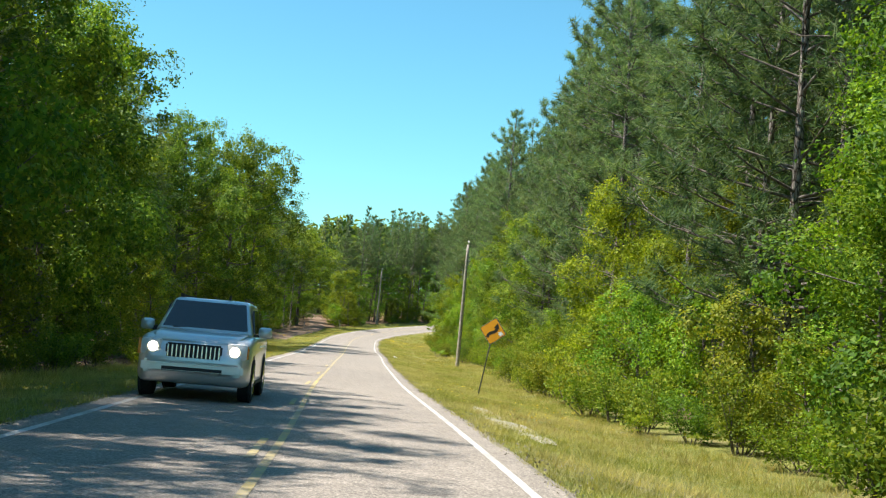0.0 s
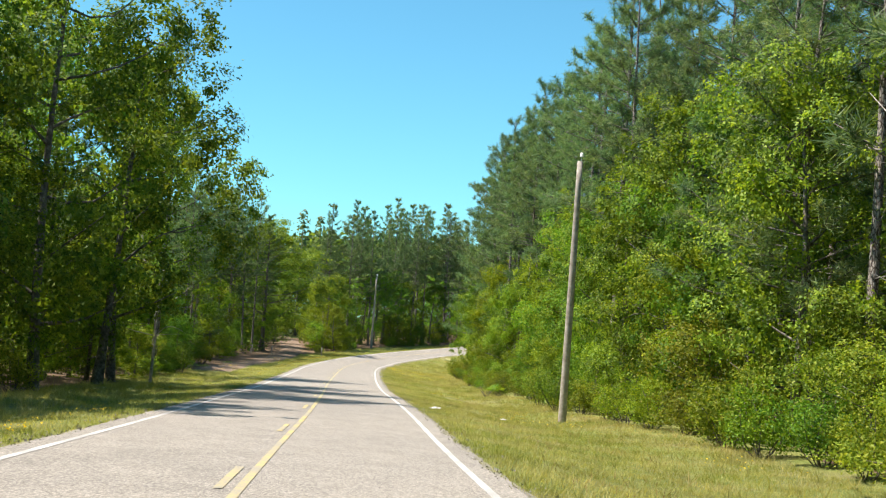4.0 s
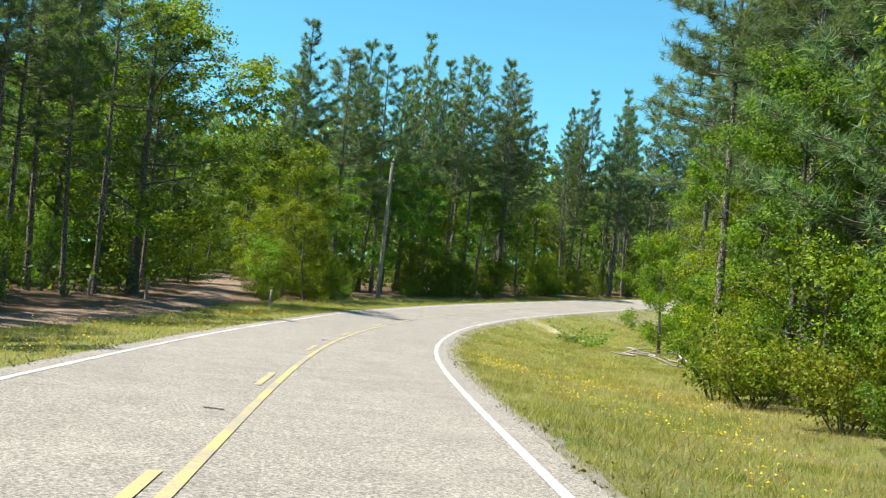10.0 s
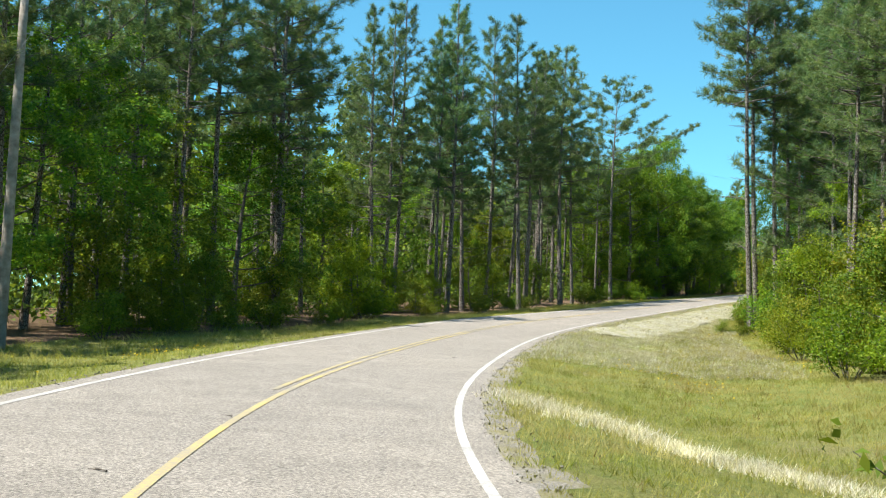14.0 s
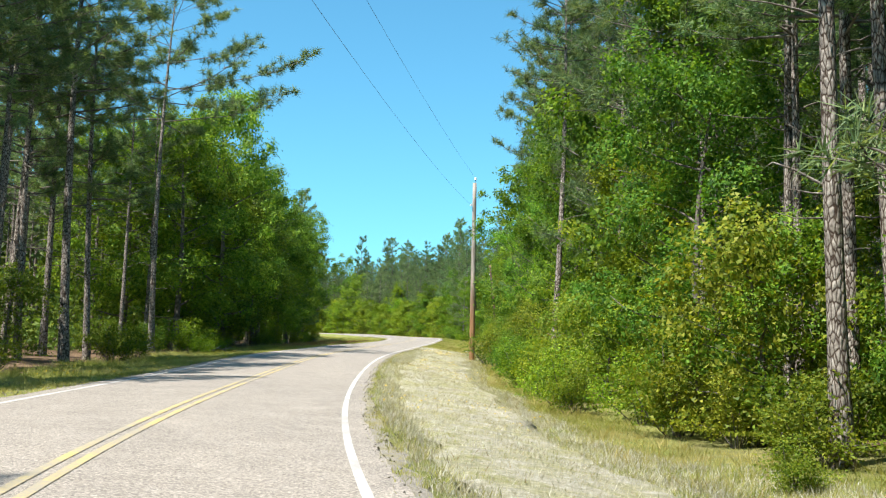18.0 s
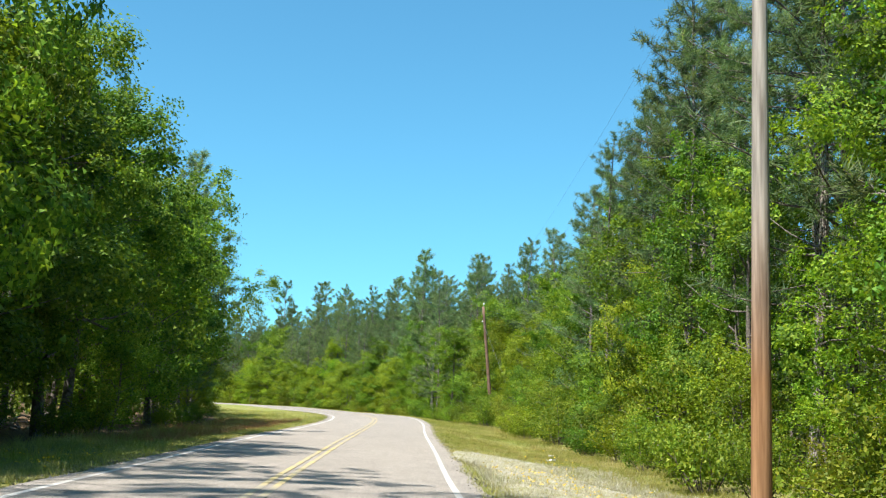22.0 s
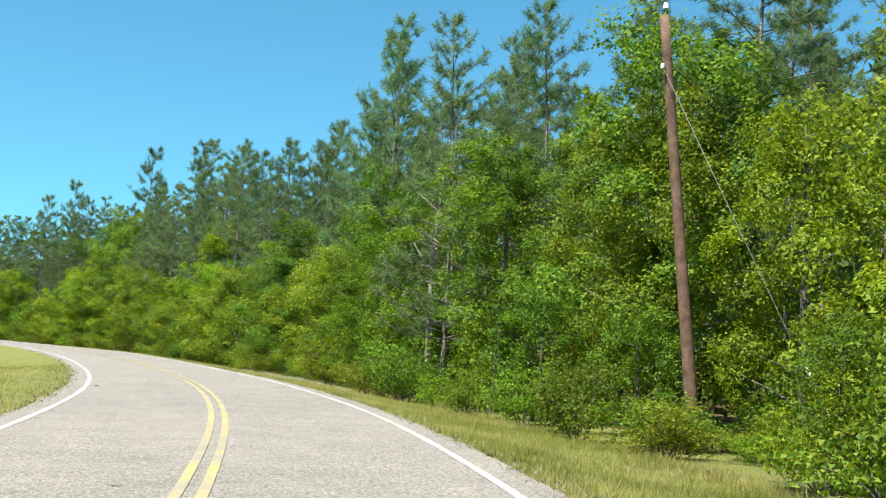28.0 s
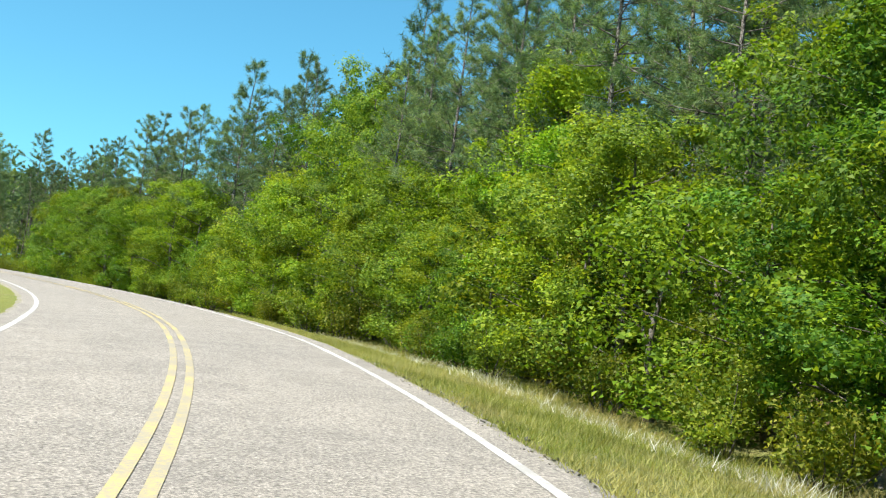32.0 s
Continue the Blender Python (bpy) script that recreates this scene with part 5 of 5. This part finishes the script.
def turned(name, profile, x, y, z, mat, parent, label="", sides=28):
    """A body turned about an axle along x: (offset, radius) pairs."""
    verts, faces = [], []
    for dx, r in profile:
        for k in range(sides):
            a = 2 * math.pi * k / sides
            verts.append((x + dx, y + r * math.cos(a), z + r * math.sin(a)))
    for i in range(len(profile) - 1):
        for k in range(sides):
            a, c = i * sides + k, i * sides + (k + 1) % sides
            faces.append((a, c, c + sides, a + sides))
    for i in (0, len(profile) - 1):
        faces.append(tuple(i * sides + k for k in range(sides)))
    ob = mesh_object(name, verts, faces, mat, parent, smooth=False)
    if label:
        ob["label"] = label
    return ob


def oncoming_car():
    s0, u0 = 21.6, -1.86
    c = place(s0, u0)
    cc_, _, kk = section(s0)
    c.z = cc_[2] + 0.004
    drop = math.degrees(math.atan2(section(s0 + 5)[0][2] - section(s0)[0][2], 5))
    car = thing("sport_utility_car", Matrix.Translation(c) @ pose(0, 0, 0, 0, 0, facing(s0)) @ pose(0, 0, 0, drop, 0, 0), "large silver-grey sport utility car with lit headlamps in the oncoming lane", "car")
    # y runs from the front bumper (0) to the tail (5.1)
    loft("body", [rounded(0.0, 0.80, 0.45, 0.78, 0.12), rounded(0.06, 0.93, 0.32, 0.95, 0.14), rounded(0.28, 0.99, 0.28, 1.10, 0.14), rounded(0.5, 1.0, 0.28, 1.13, 0.12),
                  rounded(1.35, 1.0, 0.28, 1.19, 0.12), rounded(1.6, 1.0, 0.28, 1.2, 0.1), rounded(3.4, 1.0, 0.28, 1.21, 0.1), rounded(4.7, 0.99, 0.3, 1.22, 0.12), rounded(5.0, 0.95, 0.36, 1.2, 0.14), rounded(5.1, 0.88, 0.5, 1.1, 0.16)], CAR_PAINT, car, "silver-grey painted body")
    loft("bonnet", [rounded(0.16, 0.74, 0.95, 1.06, 0.04), rounded(0.5, 0.8, 1.04, 1.17, 0.05), rounded(1.3, 0.84, 1.1, 1.235, 0.05), rounded(1.5, 0.84, 1.12, 1.225, 0.04)], CAR_PAINT, car)
    loft("cabin", [rounded(1.45, 0.9, 1.15, 1.26, 0.05), rounded(2.22, 0.88, 1.15, 1.84, 0.1, 0.13), rounded(2.6, 0.88, 1.15, 1.88, 0.1, 0.14), rounded(4.5, 0.88, 1.15, 1.86, 0.1, 0.14), rounded(4.98, 0.88, 1.15, 1.74, 0.12, 0.15)], CAR_PAINT, car)
    quad_pane("windscreen", [(-0.80, 1.50, 1.27), (0.80, 1.50, 1.27), (0.68, 2.14, 1.78), (-0.68, 2.14, 1.78)], 0.03, GLASS, car, "dark tinted windscreen")
    for sgn in (1, -1):
        for y0, y1, t0, t1 in ((1.95, 2.75, 2.35, 2.75), (2.86, 3.72, 2.86, 3.7), (3.84, 4.72, 3.84, 4.6)):
            pts = [(sgn * 0.884, y0, 1.26), (sgn * 0.884, y1, 1.26), (sgn * 0.80, t1, 1.72), (sgn * 0.80, t0, 1.72)]
            quad_pane("side_window", pts if sgn > 0 else pts[::-1], 0.025, GLASS, car, "dark tinted glass")
        for y0, y1 in ((1.62, 2.8), (2.82, 3.86)):
            box("door_handle", sgn * 0.985, sgn * 1.025, y1 - 0.28, y1 - 0.08, 1.0, 1.035, CHROME, car, "", 0.01)
        box("side_step", sgn * 0.86, sgn * 1.03, 1.55, 3.45, 0.3, 0.37, PLASTIC, car, "", 0.02)
        box("roof_rail", sgn * 0.60, sgn * 0.64, 2.5, 4.5, 1.89, 1.93, PLASTIC, car, "", 0.015)
        mirror = loft("wing_mirror", [rounded(1.62, 0.11, 0, 0.16, 0.05), rounded(1.72, 0.13, -0.01, 0.2, 0.06), rounded(1.8, 0.12, 0, 0.18, 0.05)], CAR_PAINT, car)
        mirror.data.transform(Matrix.Translation((sgn * 1.12, 0, 1.2)))
        box("mirror_arm", sgn * 0.9, sgn * 1.03, 1.68, 1.76, 1.2, 1.26, PLASTIC, car, "", 0.01)
        lamp = loft("headlamp", [rounded(0.03, 0.17, 0, 0.28, 0.05), rounded(0.3, 0.2, 0, 0.3, 0.06)], LENS, car, "clear headlamp unit")
        lamp.data.transform(Matrix.Translation((sgn * 0.76, 0, 0.77)))
        bulb = turned("bulb", [(-0.02, 0.02), (0, 0.09), (0.02, 0.085)], 0, 0, 0, BEAM, lamp, "glowing warm-white lamp", 14)
        bulb.data.transform(Matrix.Translation((sgn * 0.72, 0.02, 0.91)) @ Matrix.Rotation(radians(-90), 4, "Z"))
        ind = box("indicator", sgn * 0.9, sgn * 0.965, 0.08, 0.3, 0.78, 1.02, AMBER, lamp, "amber indicator lens", 0.02)
        fog = turned("fog_lamp", [(0, 0.06), (0.04, 0.075)], 0, 0, 0, LENS, car, "", 14)
        fog.data.transform(Matrix.Translation((sgn * 0.72, -0.005, 0.55)) @ Matrix.Rotation(radians(90), 4, "Z"))
        for y in (0.98, 3.93):
            turned("wheel_arch", [(0, 0.45), (sgn * 0.03, 0.45)], sgn * 0.975, y, 0.42, PLASTIC, car, "dark wheel arch", 24)
            w = new("wheel")
            w.parent = car
            turned("tyre", [(0, 0.30), (0, 0.385), (sgn * 0.05, 0.40), (sgn * 0.2, 0.40), (sgn * 0.25, 0.385), (sgn * 0.25, 0.28)], sgn * 0.775, y, 0.40, RUBBER, w, "black rubber tyre")
            turned("rim", [(0, 0.05), (0, 0.27), (sgn * 0.02, 0.285), (sgn * 0.03, 0.26), (sgn * 0.01, 0.22), (sgn * 0.03, 0.06)], sgn * 1.005, y, 0.40, CHROME, w, "bright metal rim")
    grille = box("grille", -0.5, 0.5, -0.012, 0.06, 0.72, 1.0, PLASTIC, car, "dark grille with upright chrome bars", 0.03)
    for k in range(13):
        x = -0.45 + 0.075 * k
        box("grille_bar", x - 0.012, x + 0.012, -0.026, 0.0, 0.75, 0.97, CHROME, grille, "", 0.006)
    box("bumper", -0.9, 0.9, -0.05, 0.2, 0.46, 0.69, CAR_PAINT, car, "", 0.05)
    box("air_intake", -0.55, 0.55, -0.062, 0.0, 0.5, 0.6, PLASTIC, car, "", 0.02)
    box("aerial", 0.3, 0.34, 2.45, 2.55, 1.88, 1.98, PLASTIC, car, "", 0.012)
    rod("wiper", Vector((-0.6, 1.46, 1.275)), Vector((0.0, 1.55, 1.31)), 0.012, 0.01, PLASTIC, car, "", 6, 2)


oncoming_car()

# ---- deadwood, posts and odd plants ----


def branches(name, x, y, count, length, label, category, upright=False, thin=1.0):
    """A heap of bare branches, or a dead standing snag."""
    s, u = near(x, y)
    ob = thing(name, Matrix.Translation(place(s, u)), label, category)
    for i in range(count):
        a = pick.uniform(0, 6.28)
        ln = length * pick.uniform(0.5, 1.1)
        if upright:
            z0 = pick.uniform(0.3, 0.9) * length
            p = Vector((0, 0, z0))
            q = p + Vector((math.cos(a) * ln * 0.3, math.sin(a) * ln * 0.3, ln * pick.uniform(0.0, 0.25)))
        else:
            p = Vector((pick.uniform(-0.8, 0.8), pick.uniform(-0.8, 0.8), pick.uniform(0.03, 0.25)))
            q = p + Vector((math.cos(a) * ln, math.sin(a) * ln, pick.uniform(-0.02, 0.35)))
        verts, faces = [], []
        tube(verts, faces, bent(p, q, 0.08 * ln, 5), [w * thin for w in (0.05, 0.042, 0.034, 0.026, 0.016, 0.006)], 6)
        mesh_object("branch", verts, faces, DEAD, ob, smooth=True)
    if upright:
        verts, faces = [], []
        tube(verts, faces, bent(Vector((0, 0, -0.2)), Vector((0.2, 0.1, length)), 0.25, 8), [(0.16 - 0.016 * k) * thin for k in range(9)], 8)
        mesh_object("trunk", verts, faces, DEAD, ob, smooth=True)
    return ob


DEAD, nt, b = material("bleached_deadwood", 0.9, 0.15)
g2 = noise_of(nt, 8.0, 6)
nt.links.new(ramp(nt, g2, [(0.3, (0.16, 0.14, 0.12)), (0.7, (0.5, 0.46, 0.4))]), b.inputs["Base Color"])
bump(nt, b, g2, 0.5, 0.02)
branches("deadwood_heap", 2.6, 172.8, 16, 1.5, "heap of bleached dead branches at the woods' edge", "deadwood")
branches("deadwood_heap", 1.4, 176.5, 9, 1.4, "few bleached branches lying in the grass", "deadwood")
branches("deadwood_heap", 53.4, 304.9, 12, 1.5, "tangle of dead branches at the woods' edge", "deadwood")
branches("deadwood_heap", 42.3, 286.2, 8, 1.1, "small tangle of bare branches at the woods' edge", "deadwood")
branches("dead_tree", 115.5, 351.4, 11, 8.5, "dead standing tree with pale grey bark and bare limbs", "dead tree", True)
branches("dead_tree", 9.6, 80.5, 14, 9.5, "dead standing tree with bare grey limbs", "dead tree", True)
branches("dead_tree", -15.6, 105.5, 7, 5.2, "thin dead standing tree with grey bark", "dead tree", True, thin=0.5)


def fence_post(x, y):
    s, u = near(x, y)
    ob = thing("fence_post", Matrix.Translation(place(s, u)), "short weathered wooden fence post beside the track", "post", "fence posts")
    rod("stake", Vector((0, 0, -0.2)), Vector((0.03, 0, 0.85)), 0.07, 0.062, GREY_WOOD, ob, "", 9, 3)
    rod("cap", Vector((0.03, 0, 0.85)), Vector((0.031, 0, 0.87)), 0.06, 0.035, GREY_WOOD, ob, "", 9, 1)


for x, y in ((-19.9, 181.5), (-21.6, 178.5), (-14.9, 184.5)):
    fence_post(x, y)


def fallen_bough(s, u):
    """A leafy bough that hangs low over the verge."""
    ob = thing("leafy_bough", Matrix.Translation(place(s, u)), "low leafy bough lying on the grass of the verge", "branch")
    verts, faces, cs = [], [], []
    for i in range(9):
        a = 0.7 * i
        q = Vector((math.cos(a) * pick.uniform(0.6, 1.3), math.sin(a) * pick.uniform(0.6, 1.3), pick.uniform(0.25, 0.9)))
        tw = bent(Vector((0, 0, 0.02)), q, 0.12, 4)
        tube(verts, faces, tw, [0.022, 0.018, 0.013, 0.009, 0.004], 5)
        cs += [np.array(p) + rng.normal(size=3) * 0.11 for p in tw[1:] for _ in range(7)]
    mesh_object("twigs", verts, faces, BARK_GREY, ob, smooth=True)
    c = np.array(cs)
    v, f = leaf_cloud(c, rng.normal(size=c.shape) + np.array([0, 0, 0.6]), 0.16, 0.09)
    lv = new("leaves", fast_mesh("leaves", v, f, LEAF_MID))
    lv.parent = ob


fallen_bough(190, 7.2)
fallen_bough(187.5, 8.4)


def road_twig(x, y, ln):
    s, u = near(x, y)
    c, a, k = section(s)
    ob = thing("twig", Matrix.Translation((x, y, c[2] + k * u + 0.012)) @ pose(0, 0, 0, 0, 0, pick.uniform(0, 180)), "small dark twig lying on the asphalt", "twig", "twigs on the road")
    rod("stick", Vector((-ln / 2, 0, 0.0)), Vector((ln / 2, 0.03, 0.005)), 0.009, 0.004, BARK_GREY, ob, "", 6, 3)
    rod("side_shoot", Vector((0.02, 0.01, 0.0)), Vector((ln * 0.3, 0.1, 0.004)), 0.008, 0.004, BARK_GREY, ob, "", 5, 2)


for x, y, ln in ((-10.2, 159.2, 0.3), (-8.8, 178.8, 0.22), (-7.5, 189.0, 0.2), (-6.1, 193.6, 0.18), (0.6, 208, 0.3), (-9.9, 140, 0.22), (27, 259, 0.3), (89, 329.5, 0.3), (98.5, 346, 0.36)):
    road_twig(x, y, ln)


def litter(s, u, size, label):
    """A crumpled scrap on the verge."""
    ob = thing("litter_scrap", Matrix.Translation(place(s, u, 0.05)) @ pose(0, 0, 0, 0, 0, pick.uniform(0, 90)), label, "litter", "litter on the verge")
    bm = bmesh.new()
    bmesh.ops.create_grid(bm, x_segments=5, y_segments=4, size=size / 2)
    for v in bm.verts:
        v.co.z = 0.35 * size * abs(noise.noise((v.co.x * 6 / size, v.co.y * 6 / size, s)))
        v.co.y *= 0.7
    r = bmesh.ops.extrude_face_region(bm, geom=list(bm.faces))
    bmesh.ops.translate(bm, verts=[v for v in r["geom"] if isinstance(v, bmesh.types.BMVert)], vec=(0, 0, 0.006))
    part("sheet", bm, CERAMIC, ob)


for s, u, z in ((314.5, 6.4, 0.28), (319.5, 7.0, 0.2), (90.2, 3.9, 0.34), (90.6, 6.2, 0.18)):
    litter(s, u, z, "crumpled pale scrap of paper lying in the grass")


def palmetto(x, y, size):
    """A low fan palm: stalks that each carry a fan of narrow leaflets."""
    s, u = near(x, y)
    ob = thing("fan_palm", Matrix.Translation(place(s, u)), "low fan palm with stiff green leaflets at the woods' edge", "palm", "low fan palms")
    for i in range(9):
        a = i * 2.4 + pick.uniform(-0.3, 0.3)
        tip = Vector((math.cos(a), math.sin(a), pick.uniform(0.6, 1.3))) * size * pick.uniform(0.45, 0.7)
        out = tip.normalized()
        side = out.cross(Vector((0, 0, 1))).normalized()
        verts, faces = [], []
        tube(verts, faces, bent(Vector((0, 0, 0.0)), tip, 0.05, 3), [0.014, 0.012, 0.01, 0.008], 5)
        stalk = mesh_object("stalk", verts, faces, BARK_GREY, ob, smooth=True)
        verts, faces = [], []
        for j in range(15):
            g = (j - 7) / 7 * 1.75
            d = (out * math.cos(g) + side * math.sin(g) + Vector((0, 0, -0.12))).normalized()
            w = d.cross(out.cross(side)).normalized() * 0.016
            p, q = tip, tip + d * size * 0.55 * (1.0 - 0.2 * abs(g) / 1.75)
            k = len(verts)
            verts += [p, p.lerp(q, 0.45) + w, q, p.lerp(q, 0.45) - w]
            faces.append((k, k + 1, k + 2, k + 3))
        mesh_object("fan", verts, faces, LEAF_MID, ob)


for x, y, size in ((0.3, 121.6, 1.0), (1.2, 123.4, 0.8)):
    palmetto(x, y, size)
